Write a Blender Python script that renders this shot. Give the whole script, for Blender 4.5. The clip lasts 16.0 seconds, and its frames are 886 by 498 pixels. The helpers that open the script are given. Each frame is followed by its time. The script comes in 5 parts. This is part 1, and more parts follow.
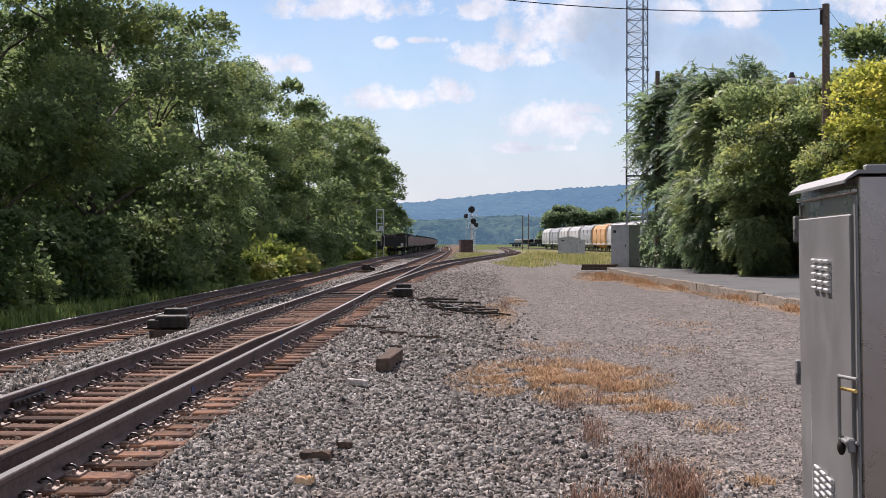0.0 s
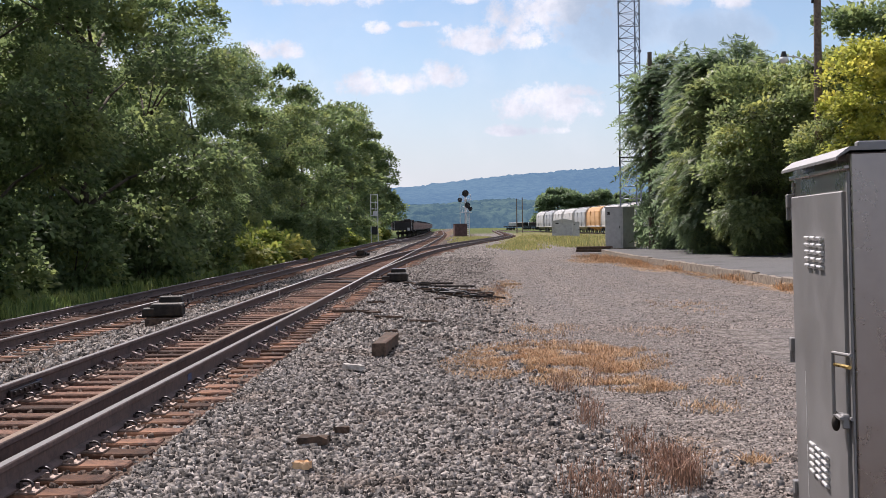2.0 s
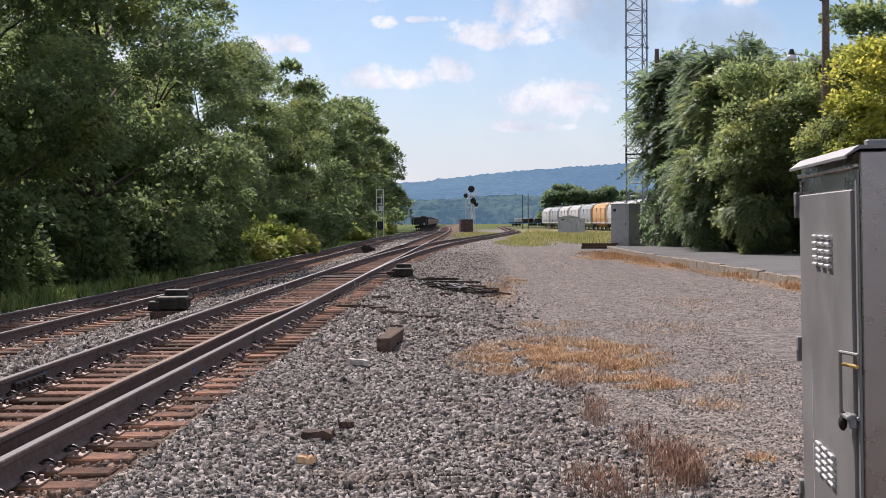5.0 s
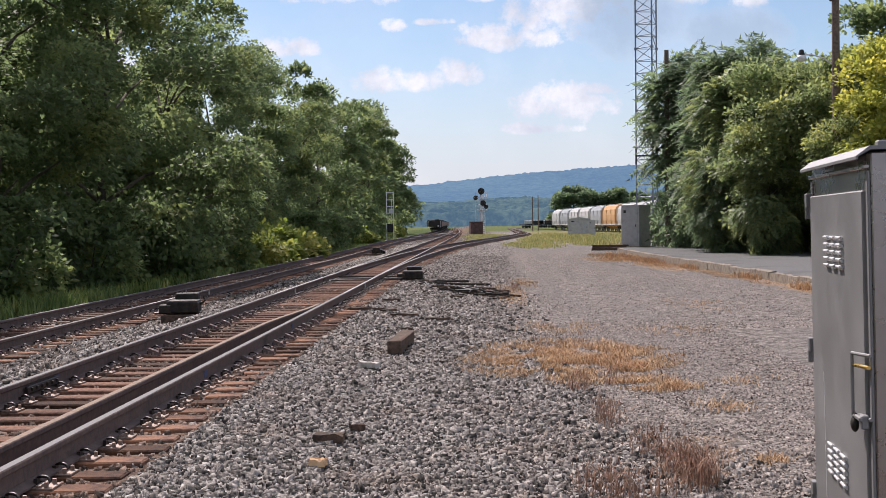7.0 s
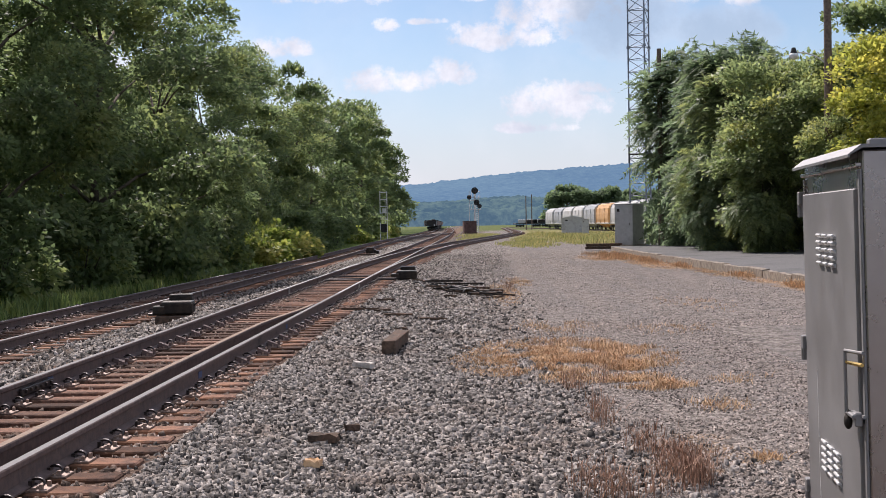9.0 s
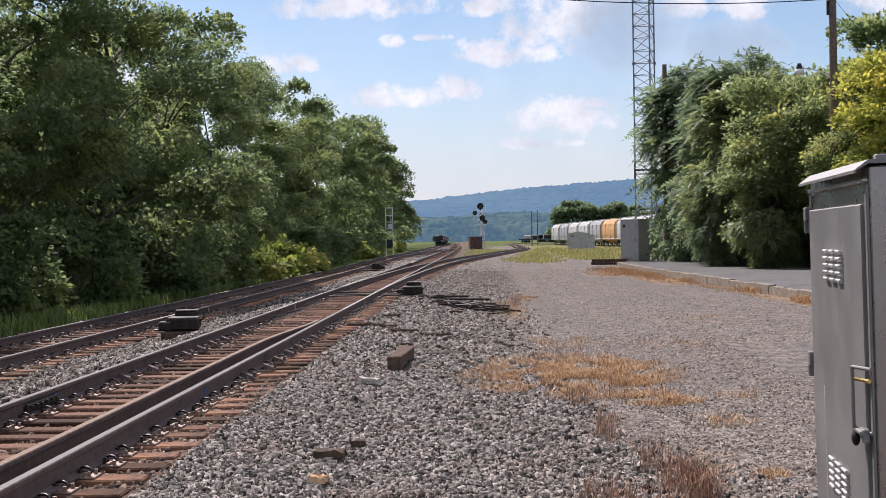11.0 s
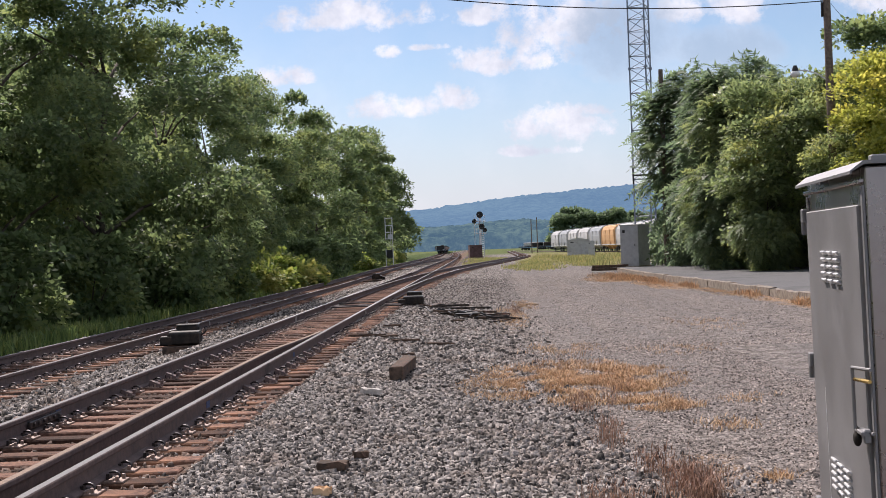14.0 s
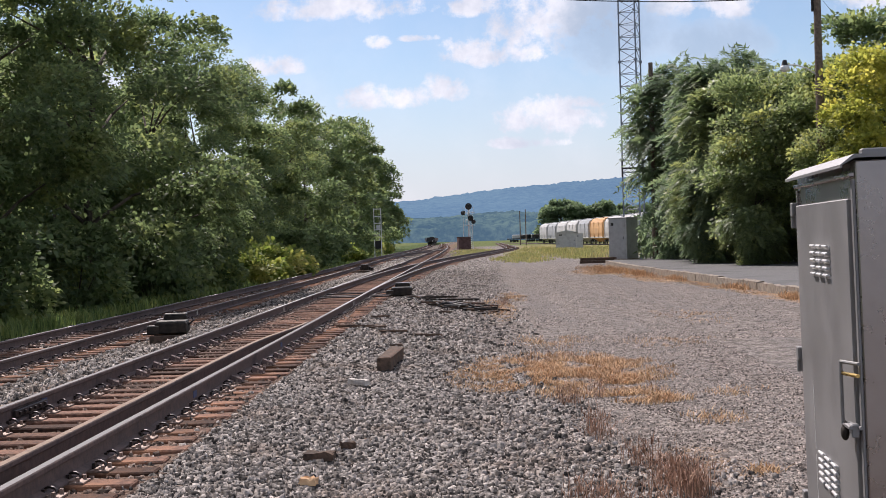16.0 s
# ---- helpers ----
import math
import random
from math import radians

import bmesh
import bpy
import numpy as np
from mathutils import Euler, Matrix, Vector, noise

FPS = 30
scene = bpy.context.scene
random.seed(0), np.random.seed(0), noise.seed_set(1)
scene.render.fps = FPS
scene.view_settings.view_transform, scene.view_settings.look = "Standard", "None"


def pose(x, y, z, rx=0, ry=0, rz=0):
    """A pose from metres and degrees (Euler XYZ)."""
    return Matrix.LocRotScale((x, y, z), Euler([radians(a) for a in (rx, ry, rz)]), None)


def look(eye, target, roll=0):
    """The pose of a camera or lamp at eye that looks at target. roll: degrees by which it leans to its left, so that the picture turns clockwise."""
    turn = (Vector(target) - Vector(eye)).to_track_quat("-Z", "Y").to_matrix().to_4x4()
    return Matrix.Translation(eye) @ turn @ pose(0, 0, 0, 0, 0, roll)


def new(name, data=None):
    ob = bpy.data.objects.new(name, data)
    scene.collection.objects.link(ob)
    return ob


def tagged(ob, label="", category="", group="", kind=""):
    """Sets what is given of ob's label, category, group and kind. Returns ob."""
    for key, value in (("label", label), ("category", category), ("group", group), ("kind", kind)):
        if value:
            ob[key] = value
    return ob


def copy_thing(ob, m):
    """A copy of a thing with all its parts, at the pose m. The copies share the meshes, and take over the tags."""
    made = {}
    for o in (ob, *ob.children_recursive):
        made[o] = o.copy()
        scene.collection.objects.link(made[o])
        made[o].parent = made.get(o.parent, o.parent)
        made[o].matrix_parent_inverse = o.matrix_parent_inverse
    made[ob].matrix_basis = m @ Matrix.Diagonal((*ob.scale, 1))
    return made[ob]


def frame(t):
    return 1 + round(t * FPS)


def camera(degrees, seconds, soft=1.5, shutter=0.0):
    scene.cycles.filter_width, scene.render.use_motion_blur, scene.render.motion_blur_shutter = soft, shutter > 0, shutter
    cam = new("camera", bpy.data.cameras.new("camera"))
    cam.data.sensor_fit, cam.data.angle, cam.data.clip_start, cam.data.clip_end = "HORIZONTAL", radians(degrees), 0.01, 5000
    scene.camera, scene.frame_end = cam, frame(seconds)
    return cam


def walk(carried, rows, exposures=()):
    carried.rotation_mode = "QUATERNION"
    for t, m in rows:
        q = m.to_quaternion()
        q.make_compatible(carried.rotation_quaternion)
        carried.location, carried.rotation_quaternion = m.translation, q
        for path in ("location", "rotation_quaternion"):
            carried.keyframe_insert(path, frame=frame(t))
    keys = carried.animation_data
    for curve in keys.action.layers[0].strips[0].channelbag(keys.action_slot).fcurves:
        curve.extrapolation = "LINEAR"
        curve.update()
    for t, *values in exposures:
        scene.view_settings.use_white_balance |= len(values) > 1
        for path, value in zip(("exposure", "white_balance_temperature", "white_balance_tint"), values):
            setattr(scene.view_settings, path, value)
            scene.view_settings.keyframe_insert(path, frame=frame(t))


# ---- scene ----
cam = camera(39.2, 16.0, soft=0.75)
# seconds, place, tilt, roll, turn of the camera in the hand
ROWS = (
    (0.0, 0.003, -0.002, 1.774, 89.683, 0.016, 1.176),
    (0.5, 0.006, -0.004, 1.773, 89.626, 0.292, 1.244),
    (1.0, 0.008, -0.008, 1.769, 89.479, 0.929, 0.986),
    (1.5, 0.009, -0.001, 1.769, 89.317, 1.225, 0.800),
    (2.0, 0.006, -0.006, 1.768, 88.959, 0.836, 0.912),
    (2.5, 0.005, -0.003, 1.767, 88.888, 0.997, 0.790),
    (3.0, 0.002, 0.003, 1.768, 88.854, 0.635, 0.809),
    (3.5, 0.005, 0.004, 1.766, 88.784, 0.752, 0.897),
    (4.0, 0.002, 0.010, 1.768, 88.746, 0.474, 0.858),
    (6.5, 0.003, 0.002, 1.769, 88.832, 0.610, 1.535),
    (7.0, 0.000, 0.000, 1.770, 88.866, 0.654, 1.632),
    (7.5, -0.000, -0.001, 1.770, 88.826, 0.786, 1.800),
    (8.0, -0.001, 0.000, 1.771, 88.785, 0.966, 1.847),
    (8.5, 0.001, -0.007, 1.772, 88.815, 0.955, 1.739),
    (9.0, 0.000, -0.007, 1.772, 88.840, 0.957, 1.338),
    (9.5, -0.001, 0.006, 1.773, 89.458, 0.920, 1.366),
    (12.0, -0.000, -0.009, 1.772, 89.674, 1.173, 1.861),
    (12.5, 0.005, 0.003, 1.776, 89.907, 1.403, 1.828),
    (13.0, 0.003, -0.000, 1.772, 90.144, 1.196, 1.631),
    (13.5, 0.001, -0.008, 1.771, 90.096, 1.636, 1.593),
    (14.0, 0.007, -0.007, 1.772, 89.986, 2.120, 1.600),
    (14.5, 0.006, -0.012, 1.770, 89.327, 2.245, 1.498),
    (15.0, 0.005, 0.005, 1.772, 89.329, 2.276, 1.549),
    (15.5, 0.003, -0.000, 1.772, 89.450, 1.738, 1.196),
    (16.0, 0.005, 0.011, 1.769, 89.576, 1.648, 1.074),
)

# ---- world, sun, exposure ----
SUN_LEFT, SUN_UP = 29.0, 47.0
EXPOSURE = 0.27


class Nodes:
    """A short way to write node trees."""

    def __init__(self, tree):
        self.tree = tree
        tree.nodes.clear()

    def add(self, kind, **inputs):
        node = self.tree.nodes.new(kind)
        self.fill(node, **inputs)
        return node

    def fill(self, node, **inputs):
        for key, value in inputs.items():
            slot = node.inputs[int(key[1:])] if key[0] == "i" and key[1:].isdigit() else node.inputs[key.replace("_", " ")]
            if isinstance(value, bpy.types.NodeSocket):
                self.tree.links.new(value, slot)
            else:
                slot.default_value = value

    def math(self, op, a, b=0.0, c=0.0, clamp=False):
        node = self.add("ShaderNodeMath", i0=a, i1=b, i2=c)
        node.operation, node.use_clamp = op, clamp
        return node.outputs[0]

    def mix(self, fac, a, b):
        node = self.tree.nodes.new("ShaderNodeMix")
        node.data_type = "RGBA"
        self.fill(node, i0=fac, i6=a, i7=b)
        return node.outputs[2]

    def ramp(self, x, lo, hi, a=0.0, b=1.0):
        node = self.add("ShaderNodeMapRange", i0=x, i1=lo, i2=hi, i3=a, i4=b)
        node.interpolation_type = "SMOOTHSTEP"
        return node.outputs[0]

    def noise(self, vec, scale, detail=4.0, rough=0.55):
        return self.add("ShaderNodeTexNoise", Vector=vec, Scale=scale, Detail=detail, Roughness=rough).outputs[0]


def rgb(r, g, b):
    return (r, g, b, 1.0)


# each cloud: across, up, half width, half height, in tangents about the line of the track
CLOUDS = ((-0.100, 0.188, 0.068, 0.017), (-0.154, 0.141, 0.028, 0.011), (-0.079, 0.113, 0.023, 0.015), (-0.043, 0.113, 0.025, 0.012),
          (-0.013, 0.120, 0.019, 0.014), (0.028, 0.147, 0.043, 0.014), (0.041, 0.168, 0.023, 0.034), (0.014, 0.186, 0.034, 0.013),
          (0.071, 0.093, 0.043, 0.018), (0.096, 0.106, 0.020, 0.007), (0.046, 0.075, 0.032, 0.006), (-0.068, 0.159, 0.012, 0.007),
          (-0.036, 0.162, 0.015, 0.004), (0.166, 0.181, 0.023, 0.017), (0.214, 0.186, 0.027, 0.028), (0.096, 0.168, 0.055, 0.036),
          (0.250, 0.109, 0.036, 0.023),
          (-0.330, 0.120, 0.080, 0.035), (-0.030, 0.260, 0.080, 0.020), (0.340, 0.200, 0.070, 0.040))


def build_world():
    world = bpy.data.worlds.new("sky")
    scene.world = world
    world.use_nodes = True
    n = Nodes(world.node_tree)
    sky = n.add("ShaderNodeTexSky")
    sky.sky_type, sky.sun_disc, sky.sun_elevation, sky.sun_rotation = "NISHITA", False, radians(SUN_UP), radians(-SUN_LEFT)
    sky.air_density, sky.dust_density, sky.ozone_density = 1.0, 0.35, 2.2
    way = n.add("ShaderNodeTexCoord").outputs["Generated"]
    xyz = n.add("ShaderNodeSeparateXYZ", i0=way)
    ahead = n.math("MAXIMUM", n.math("ABSOLUTE", xyz.outputs[1]), 0.02)
    u, v = n.math("DIVIDE", xyz.outputs[0], ahead), n.math("DIVIDE", xyz.outputs[2], ahead)
    uv = n.add("ShaderNodeCombineXYZ", i0=u, i1=v).outputs[0]
    puff = n.noise(uv, 42.0, 9.0, 0.66)
    lumps = n.noise(uv, 11.0, 3.0, 0.5)
    body = None
    for cx, cy, rx, ry in CLOUDS:
        dx = n.math("MULTIPLY", n.math("SUBTRACT", u, cx), 0.90 / rx)
        dy = n.math("MULTIPLY", n.math("SUBTRACT", v, cy), 0.90 / ry)
        low = n.math("MULTIPLY", n.math("MINIMUM", dy, 0.0), 0.7)      # flatter undersides
        dy = n.math("ADD", dy, low)
        d = n.math("SUBTRACT", 1.0, n.math("ADD", n.math("MULTIPLY", dx, dx), n.math("MULTIPLY", dy, dy)))
        body = d if body is None else n.math("SMOOTH_MAX", body, d, 0.25)
    body = n.math("MAXIMUM", body, -1.2)
    rough = n.math("ADD", n.math("MULTIPLY", n.math("SUBTRACT", puff, 0.5), 4.2), n.math("MULTIPLY", n.math("SUBTRACT", lumps, 0.5), 1.6))
    dens = n.ramp(n.math("ADD", body, rough), -0.15, 1.0)
    high = n.noise(way, 5.0, 7.0, 0.6)                                    # cloud out of view, higher up and behind, thickened to add fill light
    over = n.math("MULTIPLY", n.ramp(high, 0.40, 0.56), n.ramp(xyz.outputs[2], 0.25, 0.38))
    veil = n.math("MULTIPLY", n.ramp(n.noise(uv, 6.0, 6.0, 0.6), 0.35, 0.75), n.ramp(v, 0.0, 0.20, 0.38, 0.22))
    blue = n.add("ShaderNodeHueSaturation", Hue=0.494, Saturation=1.04, Value=0.92, Color=sky.outputs[0]).outputs[0]
    mist = n.ramp(v, -0.02, 0.16, 0.85, 0.0)
    blue = n.mix(mist, blue, rgb(5.5, 6.1, 6.9))
    cover = n.math("MAXIMUM", n.math("MULTIPLY", dens, 0.97), n.math("MAXIMUM", n.math("MULTIPLY", over, 0.85), veil), clamp=True)
    tone = n.ramp(n.noise(uv, 22.0, 5.0, 0.6), 0.3, 0.7)
    white = n.mix(tone, rgb(5.7, 6.25, 6.9), rgb(8.7, 8.95, 9.1))
    shade = None                                                          # cloud banks seen from their shaded side
    for cx, cy, rx, ry in ((0.125, 0.165, 0.050, 0.036), (0.205, 0.150, 0.045, 0.022)):
        dx, dy = n.math("MULTIPLY", n.math("SUBTRACT", u, cx), 1 / rx), n.math("MULTIPLY", n.math("SUBTRACT", v, cy), 1 / ry)
        d = n.math("SUBTRACT", 1.0, n.math("ADD", n.math("MULTIPLY", dx, dx), n.math("MULTIPLY", dy, dy)))
        shade = d if shade is None else n.math("MAXIMUM", shade, d)
    shade = n.ramp(n.math("ADD", shade, n.math("MULTIPLY", n.math("SUBTRACT", puff, 0.5), 1.8)), -0.5, 0.9, 0.0, 0.85)
    white = n.mix(shade, white, rgb(3.5, 4.6, 5.7))
    cover = n.math("MAXIMUM", cover, n.math("MULTIPLY", shade, 0.75))
    colour = n.mix(cover, blue, white)
    back = n.add("ShaderNodeBackground", Color=colour, Strength=0.095)
    n.add("ShaderNodeOutputWorld", Surface=back.outputs[0])


build_world()
sun = new("sun", bpy.data.lights.new("sun", "SUN"))
sun.data.energy, sun.data.angle, sun.data.color = 5.0, radians(0.53), (1.0, 0.95, 0.86)
sun.matrix_world = look((0, 0, 60), (math.sin(radians(SUN_LEFT)), -math.cos(radians(SUN_LEFT)), 60 - math.tan(radians(SUN_UP))))
walk(cam, [(row[0], pose(*row[1:])) for row in ROWS], exposures=((0.0, EXPOSURE, 6380.0, 21.0), (16.0, EXPOSURE, 6380.0, 21.0)))


# ---- materials ----
def surface(name, a, b, scale=8.0, rough=0.8, metal=0.0, bump=0.3, fine=60.0, stain=None, stain_size=1.5, per="", spread=0.25):
    """Paint, stone, wood or metal: two colours in a grain, a coarser stain, relief. per: 'object' or 'island' varies the pieces."""
    m = bpy.data.materials.new(name)
    m.use_nodes = True
    n = Nodes(m.node_tree)
    where = n.add("ShaderNodeTexCoord").outputs["Object"]
    grain = n.noise(where, scale, 6.0, 0.6)
    colour = n.mix(n.ramp(grain, 0.3, 0.7), rgb(*a), rgb(*b))
    if stain:
        colour = n.mix(n.ramp(n.noise(where, stain_size, 5.0, 0.65), 0.5, 0.72), colour, rgb(*stain))
    if per:
        luck = n.add("ShaderNodeObjectInfo").outputs["Random"] if per == "object" else n.add("ShaderNodeNewGeometry").outputs["Random Per Island"]
        colour = n.add("ShaderNodeHueSaturation", Value=n.ramp(luck, 0.0, 1.0, 1.0 - spread, 1.0 + spread), Color=colour).outputs[0]
    p = n.add("ShaderNodeBsdfPrincipled", Base_Color=colour, Metallic=metal, Specular_IOR_Level=0.5 if rough < 0.7 else 0.15,
              Roughness=n.ramp(grain, 0.2, 0.8, max(rough - 0.12, 0.04), min(rough + 0.12, 1.0)))
    if bump:
        p_in = n.add("ShaderNodeBump", Strength=bump, Distance=0.01, Height=n.noise(where, fine, 4.0, 0.6)).outputs[0]
        n.tree.links.new(p_in, p.inputs["Normal"])
    n.add("ShaderNodeOutputMaterial", Surface=p.outputs[0])
    return m


def leaf_material(name, dark, light, odd, glow=0.45, rough=0.62):
    """Leaves: colour differs leaf by leaf; part of the light goes through."""
    m = bpy.data.materials.new(name)
    m.use_nodes = True
    n = Nodes(m.node_tree)
    luck = n.add("ShaderNodeNewGeometry").outputs["Random Per Island"]
    where = n.add("ShaderNodeTexCoord").outputs["Object"]
    colour = n.mix(n.ramp(luck, 0.1, 0.9), rgb(*dark), rgb(*light))
    colour = n.mix(n.ramp(n.noise(where, 0.45, 3.0, 0.6), 0.50, 0.66), colour, rgb(*odd))
    p = n.add("ShaderNodeBsdfPrincipled", Base_Color=colour, Roughness=rough, Specular_IOR_Level=0.35)
    t = n.add("ShaderNodeBsdfTranslucent", Color=n.add("ShaderNodeHueSaturation", Saturation=1.05, Value=1.5, Color=colour).outputs[0])
    out = n.add("ShaderNodeMixShader", i0=glow, i1=p.outputs[0], i2=t.outputs[0]).outputs[0]
    n.add("ShaderNodeOutputMaterial", Surface=out)
    return m


def ground_material():
    """Ballast by the tracks, a rolled gravel lot, grass beyond and along the wood."""
    m = bpy.data.materials.new("ground")
    m.use_nodes = True
    n = Nodes(m.node_tree)
    where = n.add("ShaderNodeNewGeometry").outputs["Position"]
    xyz = n.add("ShaderNodeSeparateXYZ", i0=where)
    x, y = xyz.outputs[0], xyz.outputs[1]
    wobble = n.noise(where, 0.35, 4.0, 0.6)
    fleck = n.noise(where, 2.2, 5.0, 0.65)
    cells = n.add("ShaderNodeTexVoronoi", Vector=where, Scale=20.0)
    cell_luck = n.add("ShaderNodeSeparateColor", i0=cells.outputs["Color"]).outputs[0]
    small = n.add("ShaderNodeTexVoronoi", Vector=where, Scale=44.0)
    small_luck = n.add("ShaderNodeSeparateColor", i0=small.outputs["Color"]).outputs[0]
    ballast = n.mix(cell_luck, rgb(0.035, 0.029, 0.025), rgb(0.150, 0.122, 0.102))
    ballast = n.mix(n.ramp(fleck, 0.52, 0.70), ballast, rgb(0.20, 0.135, 0.095))
    lot = n.mix(small_luck, rgb(0.070, 0.061, 0.055), rgb(0.40, 0.348, 0.308))
    lot = n.mix(n.ramp(wobble, 0.42, 0.68, 0.0, 0.35), lot, rgb(0.205, 0.182, 0.165))
    lot = n.mix(n.ramp(fleck, 0.55, 0.75, 0.0, 0.55), lot, rgb(0.17, 0.165, 0.165))
    grit = n.add("ShaderNodeTexVoronoi", Vector=where, Scale=15.0)
    grit_luck = n.add("ShaderNodeSeparateColor", i0=grit.outputs["Color"]).outputs[0]
    lot = n.mix(n.ramp(grit_luck, 0.80, 0.95, 0.0, 0.6), lot, rgb(0.40, 0.355, 0.315))
    lot = n.mix(n.ramp(grit_luck, 0.24, 0.10, 0.0, 0.75), lot, rgb(0.075, 0.065, 0.06))
    coarse = n.noise(where, 3.5, 9.0, 0.8)
    lot = n.mix(n.ramp(coarse, 0.49, 0.61, 0.0, 0.72), lot, rgb(0.105, 0.088, 0.075))
    lot = n.mix(n.ramp(coarse, 0.46, 0.34, 0.0, 0.5), lot, rgb(0.34, 0.30, 0.265))
    streak = n.noise(n.add("ShaderNodeMapping", i0=where, Scale=(1.1, 0.05, 1.0)).outputs[0], 1.0, 4.0, 0.6)
    lot = n.mix(n.ramp(streak, 0.42, 0.64, 0.0, 0.45), lot, rgb(0.165, 0.152, 0.147))
    ballast = n.mix(n.ramp(grit_luck, 0.75, 0.92, 0.0, 0.6), ballast, rgb(0.34, 0.295, 0.255))
    straw = None
    for cx, cy, rx, ry in ((1.25, 16.4, 1.25, 2.3), (0.6, 16.2, 0.8, 1.4), (0.75, 31.0, 0.55, 5.0), (8.2, 32.0, 0.7, 8.0), (7.4, 50.0, 1.2, 9.0), (6.6, 60.0, 2.0, 6.0), (1.7, 9.4, 0.5, 1.0)):
        dx, dy = n.math("MULTIPLY", n.math("SUBTRACT", x, cx), 1 / rx), n.math("MULTIPLY", n.math("SUBTRACT", y, cy), 1 / ry)
        d = n.math("SUBTRACT", 1.0, n.math("ADD", n.math("MULTIPLY", dx, dx), n.math("MULTIPLY", dy, dy)))
        straw = d if straw is None else n.math("MAXIMUM", straw, d)
    straw = n.ramp(n.math("ADD", straw, n.math("MULTIPLY", n.math("SUBTRACT", fleck, 0.55), 3.4)), 0.0, 0.9, 0.0, 0.7)
    lot = n.mix(straw, lot, n.mix(small_luck, rgb(0.30, 0.17, 0.085), rgb(0.46, 0.29, 0.15)))
    rust = n.math("MULTIPLY", n.ramp(x, -5.3, -4.9), n.ramp(x, -2.1, -2.6))
    ballast = n.mix(n.math("MULTIPLY", rust, 0.75), ballast, n.mix(fleck, rgb(0.13, 0.075, 0.05), rgb(0.24, 0.15, 0.105)))
    edge = n.math("ADD", n.math("SUBTRACT", x, n.ramp(y, 8.5, 12.5, 1.0, 0.0)), n.math("MULTIPLY", n.math("SUBTRACT", wobble, 0.5), 3.0))
    colour = n.mix(n.ramp(n.math("SUBTRACT", edge, n.math("MULTIPLY", y, 0.008)), -0.9, 1.6), ballast, lot)
    grass = n.mix(fleck, rgb(0.15, 0.14, 0.045), rgb(0.31, 0.26, 0.10))
    far = n.math("MULTIPLY", n.ramp(n.math("ADD", y, n.math("MULTIPLY", n.math("SUBTRACT", fleck, 0.5), 70.0)), 95.0, 135.0),
                 n.ramp(n.math("SUBTRACT", edge, n.math("MULTIPLY", n.math("SUBTRACT", y, 90.0), 0.05)), 1.0, 3.5))
    colour = n.mix(n.math("MULTIPLY", far, 0.85), colour, grass)
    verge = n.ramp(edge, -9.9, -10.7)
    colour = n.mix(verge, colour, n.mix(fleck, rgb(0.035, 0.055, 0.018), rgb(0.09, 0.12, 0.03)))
    field = n.math("MAXIMUM", n.ramp(n.math("ABSOLUTE", x), 34.0, 60.0), n.math("MULTIPLY", n.ramp(y, 230.0, 330.0), n.ramp(n.math("ABSOLUTE", n.math("ADD", x, 12.0)), 7.0, 12.0)))
    colour = n.mix(field, colour, n.mix(wobble, rgb(0.06, 0.09, 0.025), rgb(0.14, 0.15, 0.05)))
    p = n.add("ShaderNodeBsdfPrincipled", Base_Color=colour, Roughness=0.97, Specular_IOR_Level=0.08)
    relief = n.math("ADD", n.math("MULTIPLY", cells.outputs["Distance"], -1.0), n.math("ADD", n.math("MULTIPLY", small.outputs["Distance"], -0.8), n.math("MULTIPLY", grit.outputs["Distance"], -0.6)))
    b = n.add("ShaderNodeBump", Strength=0.9, Distance=0.03, Height=relief).outputs[0]
    n.tree.links.new(b, p.inputs["Normal"])
    n.add("ShaderNodeOutputMaterial", Surface=p.outputs[0])
    return m


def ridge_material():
    m = bpy.data.materials.new("hazy_wooded_ridge")
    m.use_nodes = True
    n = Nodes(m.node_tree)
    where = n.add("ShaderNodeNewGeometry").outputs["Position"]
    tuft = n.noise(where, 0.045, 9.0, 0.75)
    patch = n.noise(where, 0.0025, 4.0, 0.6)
    # blue haze of distance put into a steady glow over the wood
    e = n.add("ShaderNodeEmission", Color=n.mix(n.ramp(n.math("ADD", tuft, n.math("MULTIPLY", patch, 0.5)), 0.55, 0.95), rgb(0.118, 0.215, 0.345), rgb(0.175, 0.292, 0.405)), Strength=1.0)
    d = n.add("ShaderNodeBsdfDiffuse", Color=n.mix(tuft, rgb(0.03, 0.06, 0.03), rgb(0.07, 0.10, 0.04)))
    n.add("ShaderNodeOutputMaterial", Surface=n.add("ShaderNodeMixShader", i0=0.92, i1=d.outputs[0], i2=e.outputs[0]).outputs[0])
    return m


